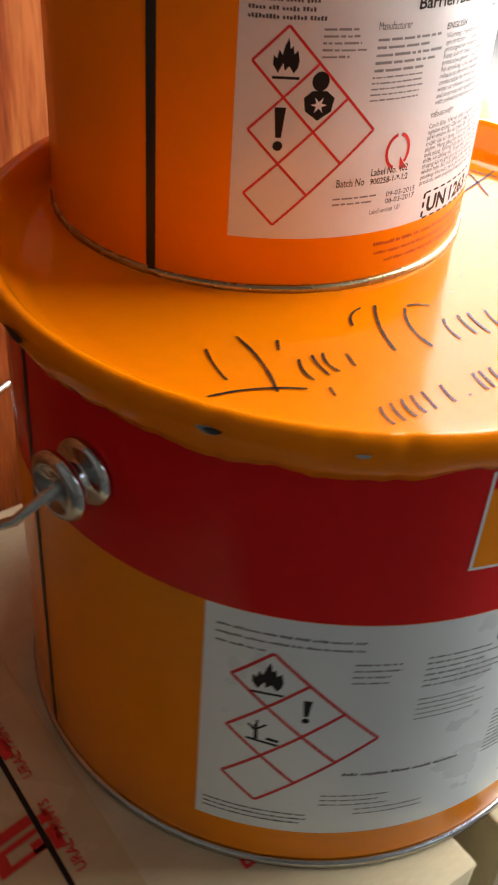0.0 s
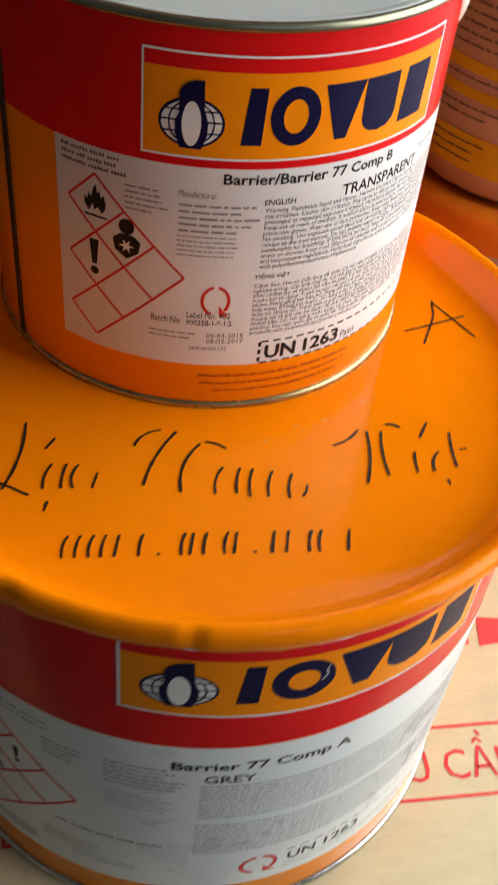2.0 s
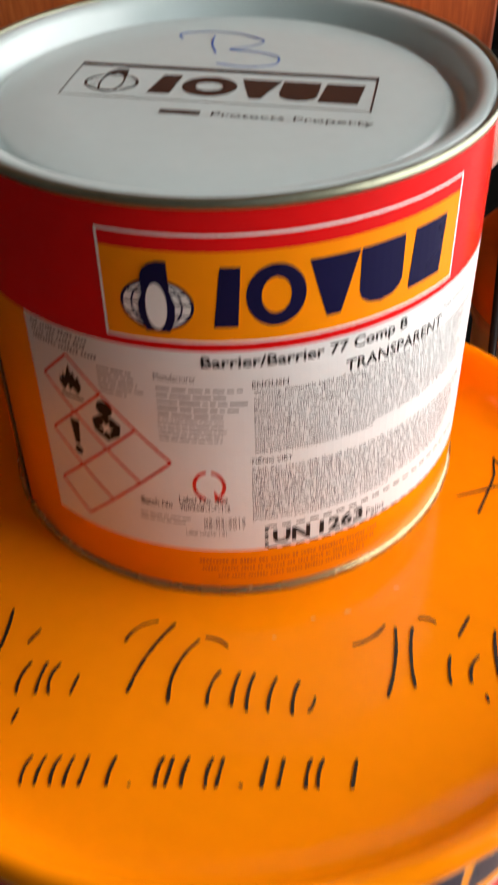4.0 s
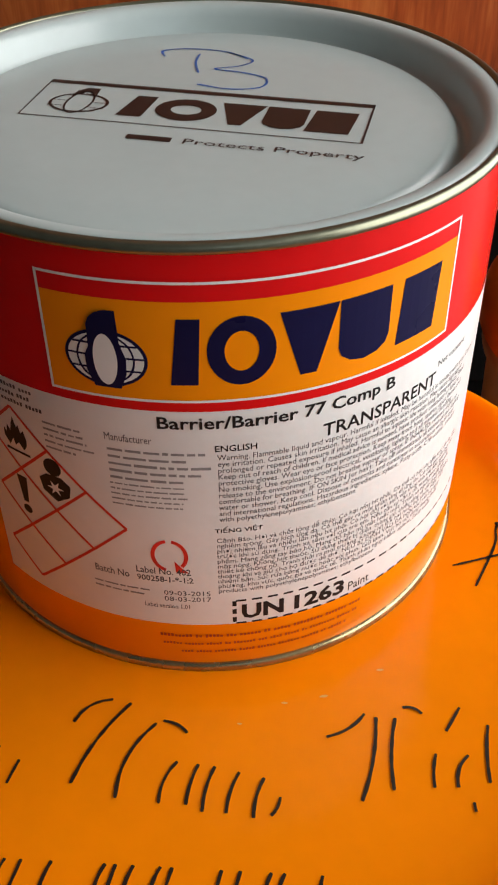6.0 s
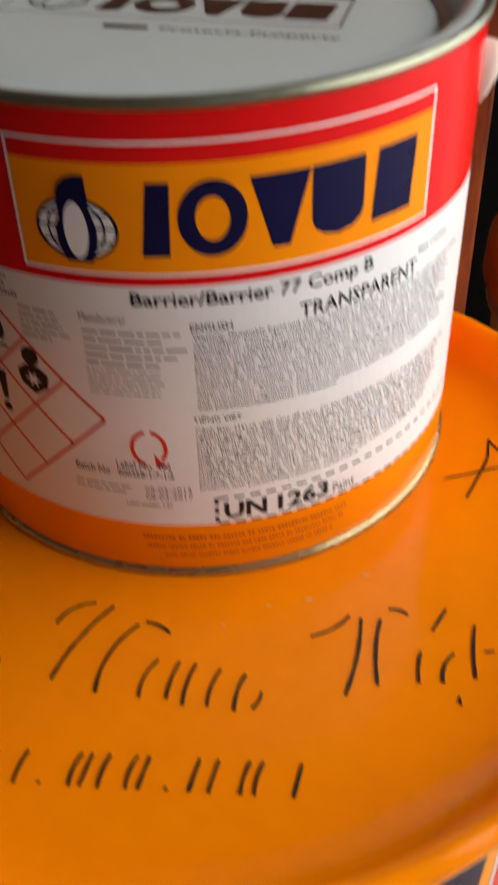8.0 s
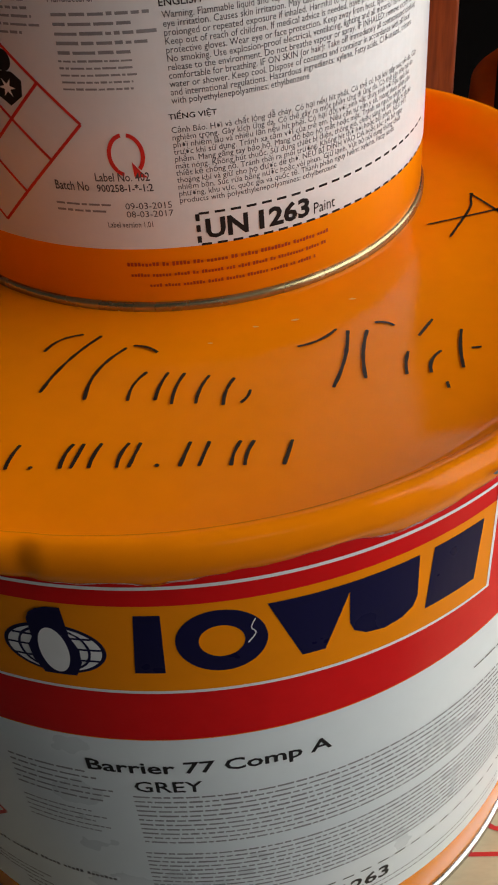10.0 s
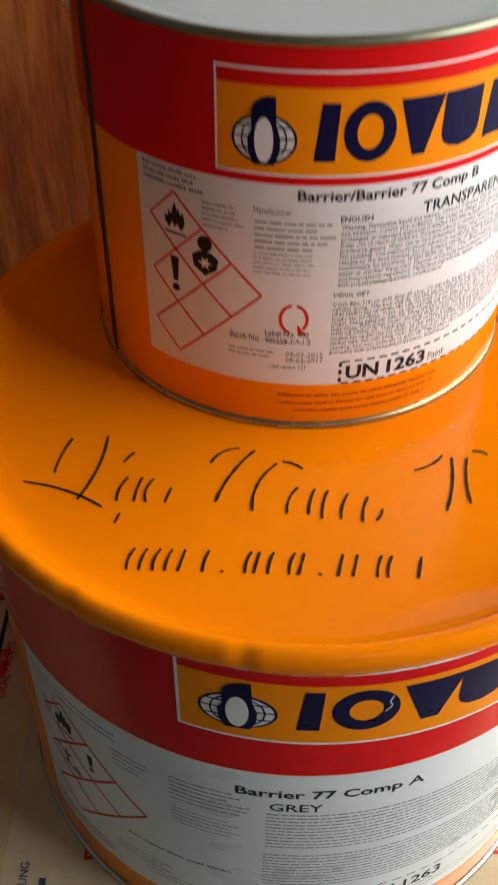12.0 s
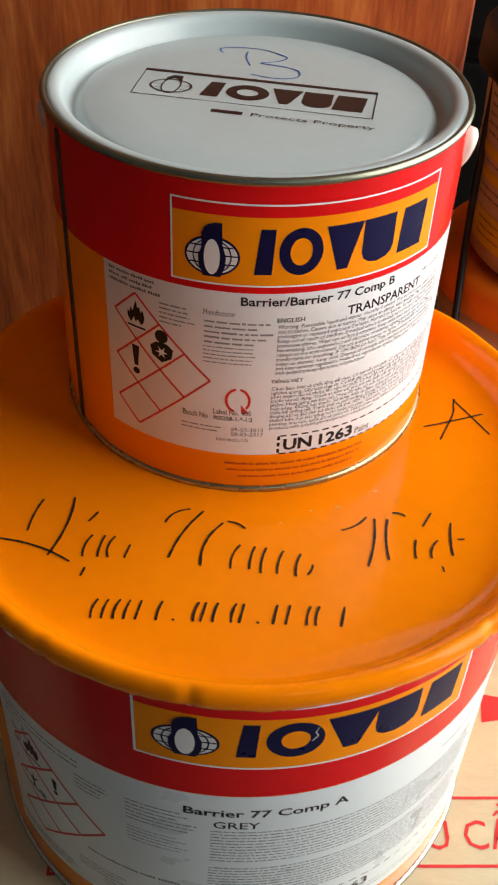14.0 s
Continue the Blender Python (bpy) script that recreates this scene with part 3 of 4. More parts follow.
    for p, q in (((L, B), (Rr, B)), ((L, T), (Rr, T)), ((L, B - .4), (L, T + .4)), ((Rr, B - .4), (Rr, T + .4))):
        line(bm, p, q, .75)
    part("outline", wrap(bm, R, MID, .20), WHITE_INK, panel, "white outline")
    brand_blocks(lambda b: wrap(b, R, MID, .20), NAVY, panel, ((at(-54.2), at(-48.0)), (at(-47.1), at(-36.2)), (at(-35.7), at(-25.8)), (at(-25.6), at(-15.9)), (at(-14.2), at(-4.4))), 117.8, 137.6)
    bird_globe(panel, R, MID, at(-63.2), 127.5, 21.8, 23.4, .20)
    # white label
    bm = bmesh.new()
    rect(bm, at(-95.7), 23.6, at(48), 109.1)
    label = part("label", wrap(bm, R, MID + 0.8, .10), PAPER, can, "white printed label")
    def bend(b):
        return wrap(b, R, MID + 0.8, .2)

    for name, body, x0, y0, x1, y1, bold, mat in (
            ("product_line", "Barrier/Barrier 77 Comp B", -56.6, 102.0, -13.8, 107.4, .020, INK), ("finish_line", "TRANSPARENT", -28.4, 94.8, -2.2, 99.4, .015, INK),
            ("content_line", "Net content", -1.8, 100.4, 8.5, 102.4, 0, FINE_INK), ("heading", "ENGLISH", -47.2, 95.3, -40.1, 97.5, .01, INK), ("heading", "TIẾNG VIỆT", -47.8, 64.0, -39.1, 67.0, .01, INK),
            ("maker_heading", "Manufacturer", -66.0, 97.6, -57.8, 100.2, 0, FINE_INK), ("batch_line", "Batch No", -71.5, 43.2, -64.5, 46.2, .01, FINE_INK),
            ("label_number", "Label No. 402", -63.0, 46.4, -52.6, 49.2, .01, FINE_INK), ("batch_number", "900258-1-*-1:2", -63.0, 43.0, -52.2, 45.6, .015, FINE_INK),
            ("version_line", "Label version 1.01", -62.0, 31.2, -53.2, 33.2, 0, FINE_INK), ("code_letters", "UN", -43.2, 25.6, -34.8, 32.4, .035, INK),
            ("code_number", "1263", -32.6, 25.6, -21.6, 32.4, .035, INK), ("code_word", "Paint", -20.6, 25.6, -15.4, 29.4, 0, INK)):
        printed(name, lambda b: words(b, body, at(x0), y0, at(x1), y1, bold=bold), bend, mat, label)
    printed("paragraph", lambda b: words(b, ENGLISH, at(-46.9), 68.4, at(15), 94.2, gap=.86), bend, FINE_INK, label, "small black print in English")
    printed("paragraph", lambda b: words(b, VIETNAMESE, at(-47.6), 38.0, at(13), 62.8, gap=.86), bend, FINE_INK, label, "small black print in Vietnamese")
    printed("date_block", lambda b: words(b, "09-03-2015\n08-03-2017", at(-58.0), 34.6, at(-49.0), 39.4, gap=.9), bend, FINE_INK, label)
    for name, x0, x1, top, rows, pitch, tall, rag, seed in (("address_block", -65.8, -47.6, 95.0, 5, 2.55, 1.0, .3, 3), ("address_block", -66.0, -52.0, 82.3, 5, 1.95, .62, .25, 4),
                                                            ("office_block", -78, -68, 98.6, 5, 2.2, .8, .4, 5), ("data_sheet_block", -93.8, -69.2, 107.6, 3, 2.7, 1.35, .5, 6), ("date_note", -72, -60, 39.2, 2, 2.2, .8, .3, 8)):
        tagged(printed(name, lambda b: bars(b, at(x0), at(x1), top, rows, pitch, tall, rag, seed), bend, FINE_INK if name == "data_sheet_block" else GREY_INK, label, "fine grey print"), kind="stuff")
    printed("hazard_frame", lambda b: lozenge_cells(b, (at(-85.2), 99.0), (11.3, -11.7), (-11.5, -11.6), .95, ((0, 0), (1, 0), (1, 1), (2, 1), (2, 0), (2, 2))), bend, RED_INK, label, "red lozenge grid")
    printed("flame_symbol", lambda b: flame(b, at(-85.2), 88.4, 9.2), bend, INK, label)
    printed("exclamation_mark", lambda b: exclamation(b, at(-85.8), 64.8, 12.5), bend, INK, label)
    printed("health_symbol_disc", lambda b: oval(b, at(-77.6), 81.4, 3.0, 3.3, 20), bend, INK, label)
    printed("health_symbol_block", lambda b: poly(b, [(at(-77.6) + x, 73.6 + y) for x, y in ((-5.4, 2.2), (-2.5, 4.6), (2.5, 4.6), (5.4, 2.2), (4.6, -2.4), (0, -5.6), (-4.6, -2.4))]), bend, INK, label)
    printed("white_star", lambda b: poly(b, star(at(-77.6), 73.4, 3.0, 1.1)), lambda b: wrap(b, R, MID + 0.8, .28), WHITE_INK, label)
    printed("ring_mark", lambda b: arrow_ring(b, at(-56.4), 54.6, 5.6, 6.8), bend, RED_INK, label, "red open ring mark")

    def dashes(b):
        x = at(-44.3)
        while x < at(20):
            line(b, (x, 34.4), (x + 3.2, 34.4), .8)
            line(b, (x, 23.9), (x + 3.2, 23.9), .8)
            x += 5.0
        for y in (24.5, 28.3, 32.0):
            line(b, (at(-44.6), y), (at(-44.6), y + 2.3), 1.3)

    printed("dashed_frame", dashes, bend, INK, label, "dashed black frame")
    for x0, x1, y, tall, seed in ((-59.5, -16.8, 18.9, 1.35, 11), (-59, -17, 15.0, 1.2, 12), (-55.5, -20, 11.2, 1.2, 13)):
        tagged(printed("maker_line", lambda b: bars(b, at(x0), at(x1), y, 1, 3, tall, .02, seed), bend, RUST_INK, can, "dark red print"), kind="stuff")



small_can()


# ---- the large pail ----
def large_pail():
    R, MID, H = 0.1405, -45.0, 0.2315
    deg = math.pi / 180 * 140.5

    def at(a):
        return (a - MID) * deg

    def up(z):
        return (z + H) * 1000                       # from heights below the lid to millimetres over the base

    pail = thing("paint_pail", pose(0.0393, -0.0502, CARTON_TOP), "large red and orange steel paint pail with orange lid on cartons", "paint pail")
    part("body", lathe([(0.0, 0.002), (0.137, 0.002), (0.1398, 0.004), (R, 0.007), (R, up(-.0738) / 1000), (R, H + 0.003)], 224, zone=lambda i: 1 if i >= 4 else 0), (TIN_ORANGE, TIN_RED), pail, "printed steel body, red above orange", True)
    part("base_rim", lathe([(0.1385, 0.0), (0.1412, 0.0), (0.1424, 0.0012), (0.1424, 0.0036), (0.1413, 0.0048), (0.1385, 0.0046)], 200, True), STEEL, pail, "rolled steel rim", True)

    # pressed lid: dished panel, wall, rolled lip with dents, lobed skirt
    prof = [(0.0, 0.0), (0.06, 0.0), (0.100, 0.0), (0.1220, 0.0001), (0.1310, 0.0008), (0.1358, 0.0027), (0.1390, 0.0062), (0.1414, 0.0102), (0.1437, 0.0137),
            (0.1465, 0.0155), (0.1487, 0.0152), (0.1503, 0.0130), (0.1509, 0.0100), (0.1503, 0.0066), (0.1482, 0.0032), (0.1456, 0.0006), (0.1442, 0.0004), (0.1452, 0.0060)]

    def lip(a, i, r, z):
        if i > 5:
            k = min(1, (i - 5) / 4)
            n1 = noise.noise((3.2 * math.cos(a), 3.2 * math.sin(a), 0.3))
            n2 = noise.noise((14 * math.cos(a), 14 * math.sin(a), 2.3))
            r += k * (0.0007 * n1 + 0.00012 * n2)
            z += k * (0.0006 * n1 + 0.00015 * n2)
            for dent, depth in ((-60.6, 0.0005), (-12.5, 0.0007), (-93.0, 0.0003), (62.0, 0.0005), (-119.0, 0.0004), (-84.6, 0.0005), (-107.0, 0.0004), (28.0, 0.0005)):
                d = (math.degrees(a) - dent + 180) % 360 - 180
                g = math.exp(-(d / 1.0) ** 2) - 0.4 * math.exp(-((abs(d) - 2.4) / 1.0) ** 2)
                r -= k * depth * g
                z -= k * depth * 0.5 * g
        if i in (14, 15, 16):
            lobe = 0.5 + 0.5 * math.sin(13 * a + 1.1 + 1.4 * math.sin(3 * a))
            lobe += 1.1 * noise.noise((8 * math.cos(a), 8 * math.sin(a), 7.1)) + 0.5 * noise.noise((26 * math.cos(a), 26 * math.sin(a), 3.7))
            z -= 0.0021 * lobe * (0.5 if i == 14 else 1)
            d = (math.degrees(a) + 105 + 180) % 360 - 180
            z -= 0.0042 * math.exp(-(d / 28) ** 2) * (0.5 if i == 14 else 1)
        return r, z

    lid = part("lid", lathe(prof, 640, warp=lip), ORANGE, pail, "glossy orange lid with a dented rolled lip", True, pose(0, 0, H))
    # pale specks on the lid: paint bits with their glints painted in
    for x, y, w in ((0.0560, -0.0040, 0.9), (0.0480, -0.0140, 0.7), (0.0640, 0.0160, 0.8), (0.0420, -0.0290, 0.6)):
        bm = bmesh.new()
        poly(bm, [(w * 1.3 * math.cos(t) * (1 + .3 * math.sin(2 * t + w)), w * .55 * math.sin(t)) for t in [k * .6283 for k in range(10)]])
        part("paint_speck", lay(bm, 50 * w, x, y, 0.0003), SPECK, lid, "pale orange paint speck with its glint put into the colour")
    # worn spots on the lip
    for a, w, mat in ((-138, 4.2, STRIPE), (-107.1, 2.9, STEEL), (-106.6, 1.9, STRIPE), (-89.6, 1.6, STEEL), (-15.6, 1.2, STEEL), (-13.6, 0.9, STEEL)):
        bm = bmesh.new()
        poly(bm, [(w * 1.4 * math.cos(t) * (1 + .25 * math.sin(3 * t)), w * .5 * math.sin(t)) for t in [k * .5 for k in range(12)]])
        for v in bm.verts:
            ang = radians(a) + v.co.x / 152
            out = 0.1519 + (0.0003 if mat == STRIPE else 0)
            v.co = Vector((out * math.cos(ang), out * math.sin(ang), 0.0098 + v.co.y / 1000))
        part("paint_chip", bm, mat, lid, "bare worn spot on the lip")
    # marker writing on the lid: words that must not be read are plain pen bars
    def stroke(x0, y0, x1, y1, bow=0.0, w=1.15):
        """A single pen bar from one end to the other, bowed sideways a little."""
        dx, dy = x1 - x0, y1 - y0
        n = math.hypot(dx, dy)
        b = bmesh.new()
        pen_line(b, [(x0 + dx * k - dy / n * bow * 4 * k * (1 - k), y0 + dy * k + dx / n * bow * 4 * k * (1 - k)) for k in (0, .25, .5, .75, 1)], w)
        part("marker_bar", lay(b, 36.7, 0.0129, -0.1221, 0.0004), PEN, lid)

    for bar in ((-22, 33, -15, 69, -2.0, 1.3), (-33, 47, -29, 67, .8), (-44, 42, -12, 30, 2.2, 1.25), (-7, 33, -4, 46, 1.2), (-0.5, 33, 1.5, 46, .6), (-7, 54, -3.4, 60), (-5, 27, -6.3, 22), (4, 33, 6, 45.5, 1.6), (11, 33, 13, 41)):
        stroke(*bar)
    for bar in ((30, 34, 44, 63, 1.8, 1.3), (27, 55, 38, 64, 2.2, 1.2), (44, 30, 53, 56, 3.0, 1.25), (55, 57, 63, 53, 1.0), (57, 29, 61, 43, 1.4), (65, 29, 67.5, 42.5, .6), (70, 27, 72.5, 42, .8), (77, 27, 80, 40.5, .8), (85, 26, 87.5, 39, .8), (90, 27, 92.5, 33, -.6)):
        stroke(*bar)
    for bar in ((106, 54, 118, 63, -1.4, 1.2), (116.5, 33, 121.5, 62, -1.2, 1.3), (126, 37, 127.5, 62, 1.0, 1.25), (130, 66, 136, 64, 1.0), (138, 38.5, 139.2, 50, .5), (145, 39, 149, 50, 1.4), (143, 58, 148, 67), (149, 34.5, 149.3, 31.5), (154.5, 41, 156.2, 61, .6), (158, 51, 161, 51.3)):
        stroke(*bar)
    for x, bow in ((0.8, .9), (5.2, .6), (10, .9), (14.2, .5), (18.8, 0), (27.4, .5), (42.5, .7), (45.4, 0), (50.4, .5), (58, .7), (61.2, 0), (75, 0), (80.2, 0), (88.8, .5), (92.5, .6), (102.9, 0)):
        stroke(x, 0, x + 2.1, 10.2, bow, 1.2)
    for x in (34, 68.5):
        stroke(x, 0.2, x + .7, 1.1, 0, 1.3)
    bm = bmesh.new()
    for pts in (((148.9, 127.3), (168, 134.2), (187.1, 141.6)), ((156.2, 117.8), (165.3, 138.0), (166.8, 146.0), (167.9, 150.6)), ((167.0, 150.2), (174.5, 137.0), (181.9, 123.1))):
        pen_line(bm, [(x + 2.8, y + 0.6) for x, y in pts], 1.1)
    part("marker_letter", lay(bm, 36.7, 0.0129, -0.1221, 0.0004), PEN, lid, "black marker letter A")

    # ears and wire
    for a in (-129.5, 50.5):
        ear = part("handle_ear", ear_mesh(R, ((0.0, 0.0), (0.0134, 0.0), (0.0136, 0.0016), (0.0130, 0.0032), (0.0112, 0.0042), (0.0070, 0.0044), (0.0064, 0.0060), (0.0064, 0.0105))), BRIGHT, pail, "zinc-plated handle ear", True, pose(0, 0, H - 0.0400, 0, 0, a))
        part("boss", ear_mesh(R, ((0.0064, 0.0100), (0.0100, 0.0098), (0.0128, 0.0108), (0.0138, 0.0124), (0.0136, 0.0140), (0.0122, 0.0156), (0.0098, 0.0160), (0.0074, 0.0150), (0.0050, 0.0144), (0.0034, 0.0132), (0.0, 0.0130))), BRIGHT, ear, "dished round zinc-plated boss", True)
    pts = []
    for i in range(41):                                # from one ear down round the far side to the other
        t = math.pi * i / 40
        a = radians(-129.5) - math.pi * i / 40
        r = R + 0.0125 + 0.0245 * min(1, 6 * math.sin(t))
        pts.append((r * math.cos(a), r * math.sin(a), H - 0.0400 - 0.0875 * math.sin(t) ** 0.62))
    part("bail_wire", tube(pts, 0.0021), STEEL, pail, "steel wire bail hanging down", True)
    bm = bmesh.new()
    box(bm, R - 0.001, -0.0012, 0.006, R + 0.0006, 0.0012, H - 0.004, 0.0003)
    part("side_seam", bm, STRIPE, pail, "dark upright side seam", place=pose(0, 0, 0, 0, 0, -146.5))

    # brand panel
    def askew(b, lift):
        # the print runs slightly askew round the wall
        for v in b.verts:
            v.co.y += 3.0 - 0.03 * v.co.x
        return wrap(b, R, MID + 1.0, lift)

    bm = bmesh.new()
    L, Rr, B, T = at(-72.0), at(-9.9), up(-.0543), up(-.0120)
    rect(bm, L, B, Rr, up(-.0188))
    panel = part("brand_panel", askew(bm, .12), TIN_ORANGE, pail, "orange panel with white outline")
    bm = bmesh.new()
    for p, q in (((L, B), (Rr, B)), ((L, T), (Rr, T)), ((L, B - .6), (L, T + .6)), ((Rr, B - .6), (Rr, T + .6))):
        line(bm, p, q, 1.2)
    part("outline", askew(bm, .22), WHITE_INK, panel, "white outline")
    brand_blocks(lambda b: askew(b, .22), NAVY, panel, ((at(-55.6), at(-50.8)), (at(-49.7), at(-39.8)), (at(-39.6), at(-30.0)), (at(-30.5), at(-21.8)), (at(-20.6), at(-12.2))), up(-.0458), up(-.0222))
    bird_globe(panel, R, MID + 1.0, at(-63.1), up(-.0300), 28.5, 28.0, .22)
    printed("scratch", lambda b: pen_line(b, [(at(-41.0), up(-.0268)), (at(-41.5), up(-.0300)), (at(-41.1), up(-.0325)), (at(-42.0), up(-.0360))], .5), lambda b: askew(b, .3), WHITE_INK, panel, "pale scratch")
    # white label
    bm = bmesh.new()
    rect(bm, at(-109.5), up(-.2050), at(24), up(-.0741))
    label = part("label", wrap(bm, R, MID + 1.5, .12), PAPER_COOL_LIT, pail, "white printed label")
    def bend(b):
        return wrap(b, R, MID + 1.5, .22)

    for name, body, x0, y0, x1, y1, bold in (("product_line", "Barrier 77 Comp A", -64.0, -.0935, -33.4, -.0855, .02), ("colour_name", "GREY", -58.5, -.1020, -49.9, -.0960, .01),
                                             ("code_letters", "UN", -40.5, -.1905, -34.5, -.1825, .02), ("code_number", "1263", -32.5, -.1905, -24.4, -.1825, .02)):
        printed(name, lambda b: words(b, body, at(x0), up(y0), at(x1), up(y1), bold=bold), bend, INK, label)
    for name, x0, x1, top, rows, pitch, tall, rag, seed in (
            ("paragraph", -59, 5, -.1045, 11, 2.75, .95, .08, 21), ("paragraph", -59.3, 4, -.1395, 11, 2.75, .95, .1, 22), ("data_sheet_block", -107.6, -84.6, -.0825, 2, 4.2, 1.3, .03, 23),
            ("data_sheet_block", -107.6, -99.4, -.0913, 1, 4.2, 1.3, .03, 24), ("office_block", -86.5, -78, -.0945, 4, 3.4, 1.0, .4, 25), ("address_block", -75.3, -61.5, -.0930, 6, 3.2, 1.0, .3, 26),
            ("address_block", -75.3, -63, -.1170, 5, 3.0, .75, .3, 27), ("batch_line", -85.2, -64.0, -.1615, 1, 3.0, 1.9, .02, 28), ("date_note", -88.2, -74, -.1770, 3, 3.2, .9, .3, 29),
            ("date_note", -82, -68, -.1870, 2, 3.4, .9, .2, 30), ("foot_block", -108.2, -90.0, -.1915, 3, 3.0, 1.0, .3, 31), ("code_note", -41, 6, -.1925, 2, 3.6, .7, .2, 32), ("content_line", -11, 8, -.0920, 1, 3.0, .9, .1, 33)):
        tagged(printed(name, lambda b: bars(b, at(x0), at(x1), up(top), rows, pitch, tall, rag, seed), bend, FINE_INK if name in ("batch_line", "content_line", "data_sheet_block", "foot_block") else GREY_INK, label, "fine grey print"), kind="stuff")
    printed("hazard_frame", lambda b: lozenge_cells(b, (at(-98.6), up(-.0930)), (14.7, -15.2), (-15.2, -15.6), 1.5, ((0, 0), (1, 0), (1, 1), (2, 0), (2, 1), (2, 2))), bend, RED_INK, label, "red lozenge grid")
    printed("flame_symbol", lambda b: flame(b, at(-99.0), up(-.1075), 12.5), bend, INK, label)
    printed("exclamation_mark", lambda b: exclamation(b, at(-92.6), up(-.1235), 11), bend, INK, label)

    def tree(b):
        for p, q, w in (((-6, -5), (7, -7), 1.4), ((-2, -6), (-2.5, 4), 1.6), ((-2.4, 0), (-5.5, 4), 1.1), ((-2.4, 1), (1.5, 5), 1.1), ((-2.4, 3), (-2, 7), 1.0), ((2, -3.5), (7, -4.5), 1.8)):
            line(b, (at(-99.2) + p[0], up(-.1395) + p[1]), (at(-99.2) + q[0], up(-.1395) + q[1]), w)

    printed("dead_tree_symbol", tree, bend, INK, label)
    printed("ring_mark", lambda b: arrow_ring(b, at(-46.3), up(-.1870), 9.3, 9.0), bend, RED_INK, label, "red open ring mark")

    def dashes(b):
        x = at(-41)
        while x < at(4):
            line(b, (x, up(-.1785)), (x + 4.4, up(-.1785)), .7)
            x += 7.2

    printed("dashed_line", dashes, bend, INK, label)
    # the wall narrows slightly towards the foot, and the print with it
    for ob in pail.children_recursive:
        whose = [ob.name, ob.parent.name]
        if ob.type != "MESH" or any(n.startswith(("lid", "handle_ear", "bail_wire")) for n in whose):
            continue
        for v in ob.data.vertices:
            shrink = -0.004 * max(0.0, 1 - v.co.z / H)
            v.co.x *= 1 - shrink
            v.co.y *= 1 - shrink
            if whose[0].startswith("label") or whose[1].startswith("label"):
                v.co.z -= 0.8 * shrink * R * min(1.0, v.co.z / 0.04)


def ear_mesh(R, profile):
    """A turned piece whose axis points straight out of the wall."""
    bm = lathe(profile, 40)
    for v in bm.verts:
        v.co = Vector((R + v.co.z - 0.0004, v.co.x, v.co.y))
    return bm


large_pail()


# ---- two plastic buckets stacked beyond the cupboard's end ----
def bucket(m, height, r0, r1, lid_mat, label, bands):
    b = thing("plastic_bucket", m, label, "bucket", "stacked buckets")

    def radius(z):
        return r0 + (r1 - r0) * z / height

    part("body", lathe([(0.0, 0.003), (r0 - .006, 0.0), (r0, 0.006), (radius(height * .5), height * .5), (radius(height * .88), height * .88), (r1 + .004, height * .89), (r1 + .004, height * .91), (r1, height * .92), (r1, height - .006)], 96), PLASTIC, b, "", True)
    part("lid", lathe([(0.0, height - .004), (r1 - .016, height - .004), (r1 - .012, height), (r1 + .002, height), (r1 + .007, height - .004), (r1 + .008, height - .024), (r1 + .004, height - .026), (r1 + .002, height - .012)], 96), lid_mat, b, "snap-on lid", True)
    for z0, z1, a0, a1 in bands:
        bm = lathe([(radius(z0) + .0006, z0), (radius(z1) + .0006, z1)], 120)
        gone = [f for f in bm.faces if not a0 <= math.degrees(math.atan2(f.calc_center_median().y, f.calc_center_median().x)) <= a1]
        bmesh.ops.delete(bm, geom=gone, context="FACES")
        part("yellow_band", bm, YELLOW, b, "yellow printed band", True)
    return b, radius


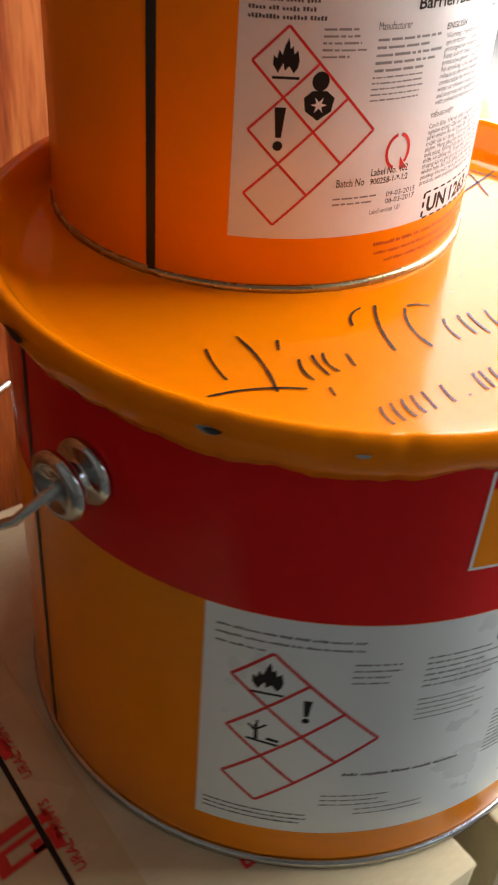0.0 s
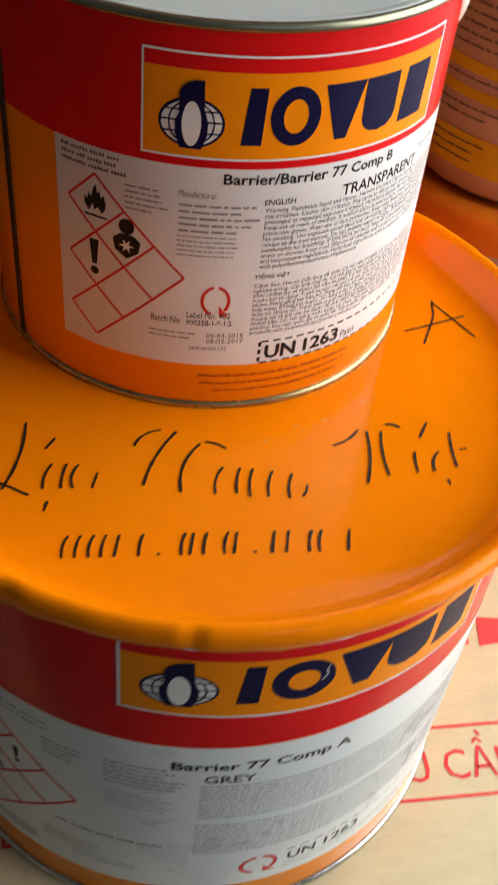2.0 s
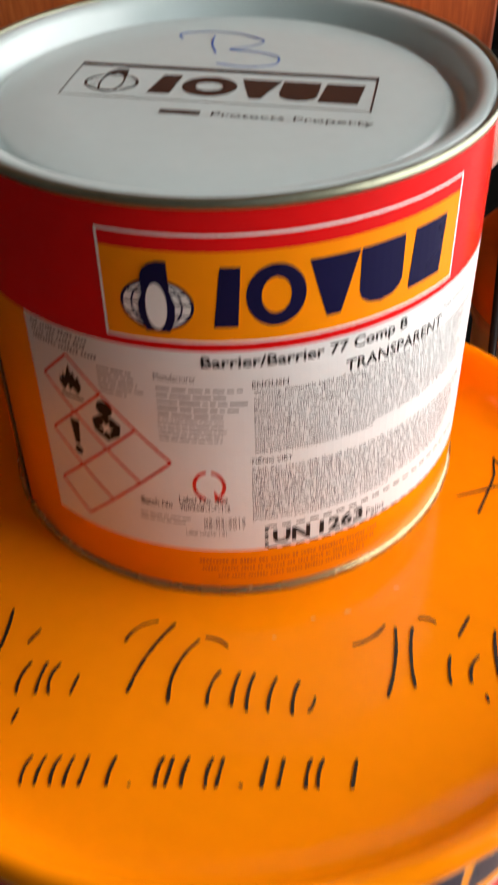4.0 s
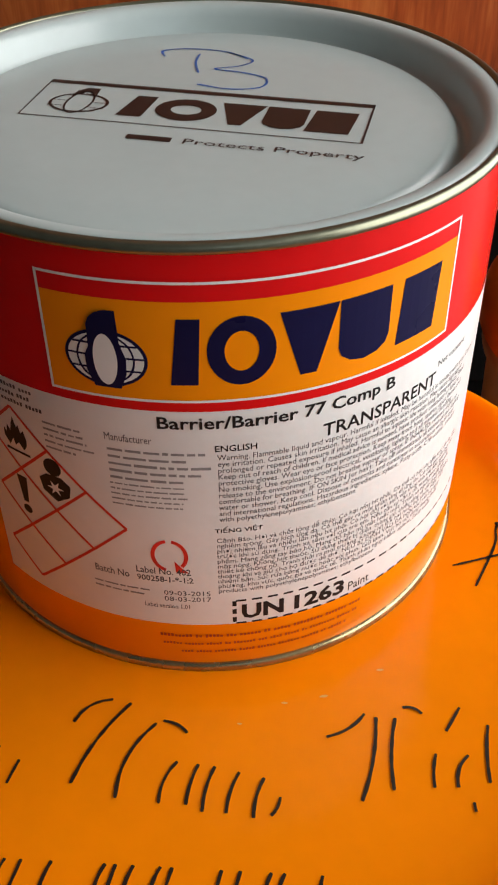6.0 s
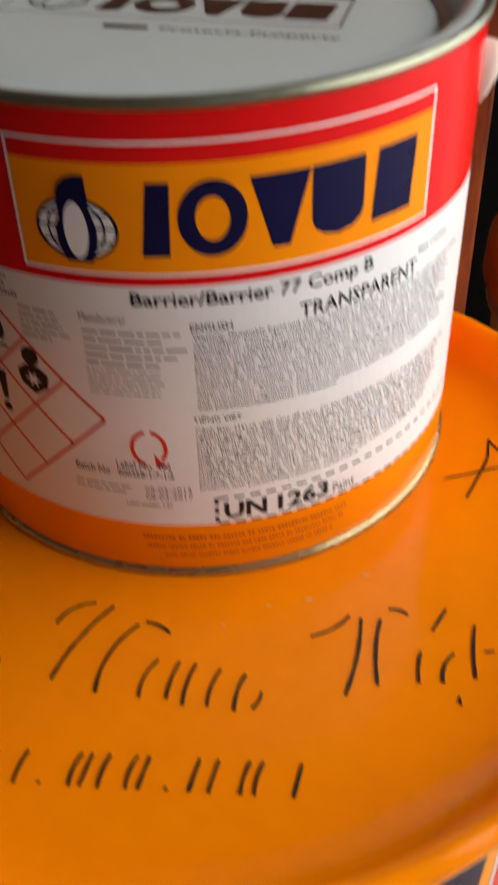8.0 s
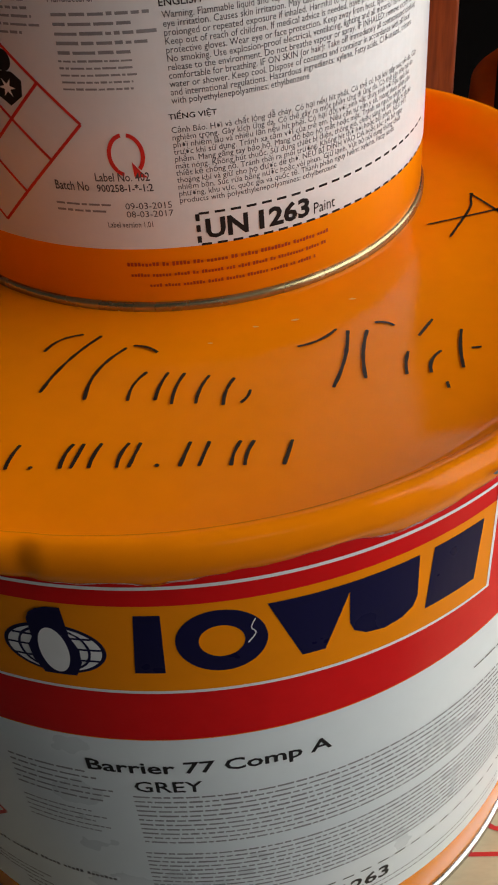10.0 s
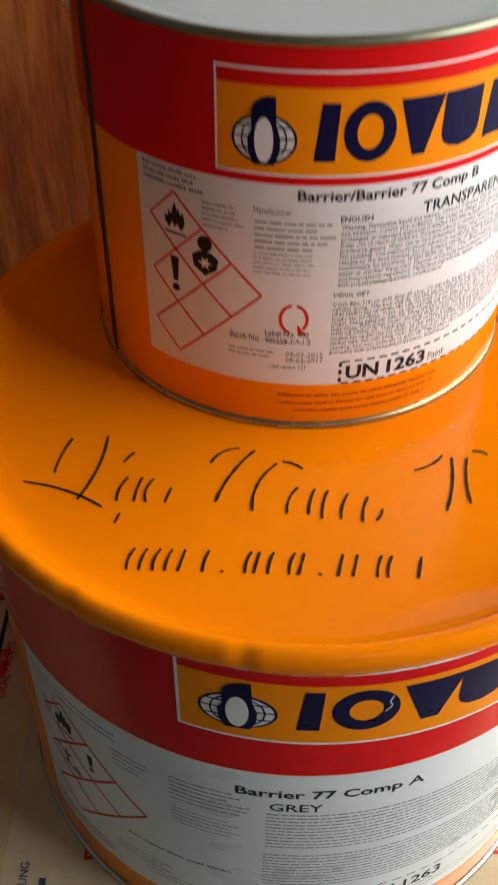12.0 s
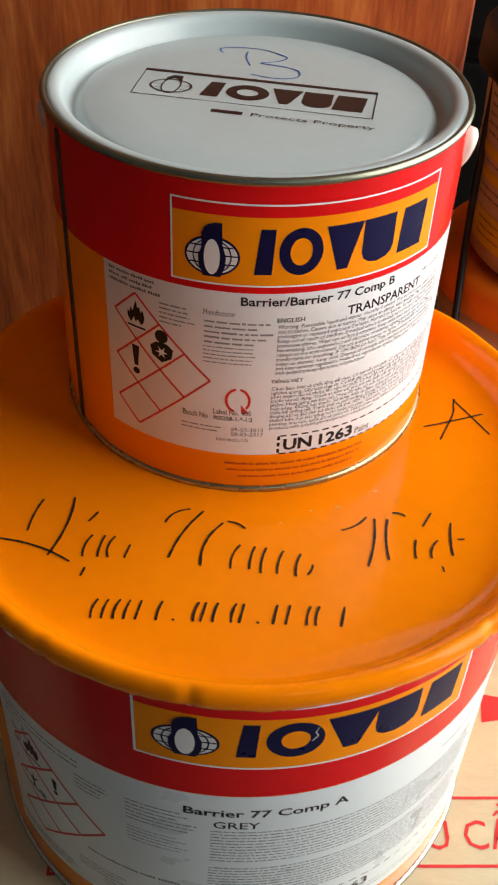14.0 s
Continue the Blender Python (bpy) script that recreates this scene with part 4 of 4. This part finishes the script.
LOWER_TOP = LID - 0.060
bucket(pose(0.060, 0.352, 0.0), LOWER_TOP, 0.092, 0.104, SHADED_ORANGE, "pinkish plastic bucket with orange lid on the floor", ())
upper, upper_radius = bucket(pose(0.060, 0.352, LOWER_TOP), 0.162, 0.090, 0.099, BLACK, "pinkish-white plastic bucket with yellow bands and black lid",
                             ((0.0180, 0.0430, -179, 179), (0.0660, 0.0730, -170, -83), (0.0825, 0.0900, -170, -83)))
for name, x0, x1, top, rows, pitch, tall, seed in (("upper_block", -75, 8, 132.0, 6, 6.4, 2.2, 41), ("middle_line", -75, 6, 80.0, 1, 5.0, 2.0, 42), ("lower_block", -75, 0, 62.0, 2, 6.0, 2.0, 43),
                                                       ("side_column", 18, 60, 132.0, 12, 6.6, 2.4, 44), ("band_block", -70, -5, 38.5, 3, 6.0, 1.6, 45)):
    bm = bmesh.new()
    bars(bm, x0, x1, top, rows, pitch, tall, .2, seed)
    xs = [v.co.x for v in bm.verts]
    for v in bm.verts:
        r, a = upper_radius(v.co.y / 1000) + 0.0011, radians(-90) + v.co.x / 95
        v.co = Vector((r * math.cos(a), r * math.sin(a), v.co.y / 1000))
    tagged(part(name, bm, FINE_INK, upper, "unreadable small print"), kind="stuff")


# ---- black cable hanging down past the cupboard's end ----
def cable():
    t = thing("black_cable", pose(0, 0, 0), "thin black cable hanging to the floor beside the cupboard", "cable")
    knots = [(0.050, 0.186, 0.004), (0.047, 0.188, LID - 0.20), (0.030, 0.208, LID - 0.12), (0.0133, 0.239, LID - 0.072), (-0.002, 0.2686, LID - 0.045), (-0.012, 0.288, LID), (-0.016, 0.296, LID + 0.08), (-0.017, 0.299, LID + 0.3), (-0.015, 0.300, 1.35)]
    pts = []
    for p, q in zip(knots, knots[1:]):
        pts += [Vector(p).lerp(Vector(q), k / 4) for k in range(4)]
    pts = [sum((pts[max(0, min(len(pts) - 1, i + k))] for k in (-2, -1, 0, 1, 2)), Vector()) / 5 for i in range(len(pts))]
    part("cord", tube(pts, 0.0027), BLACK, t, "", True)


cable()
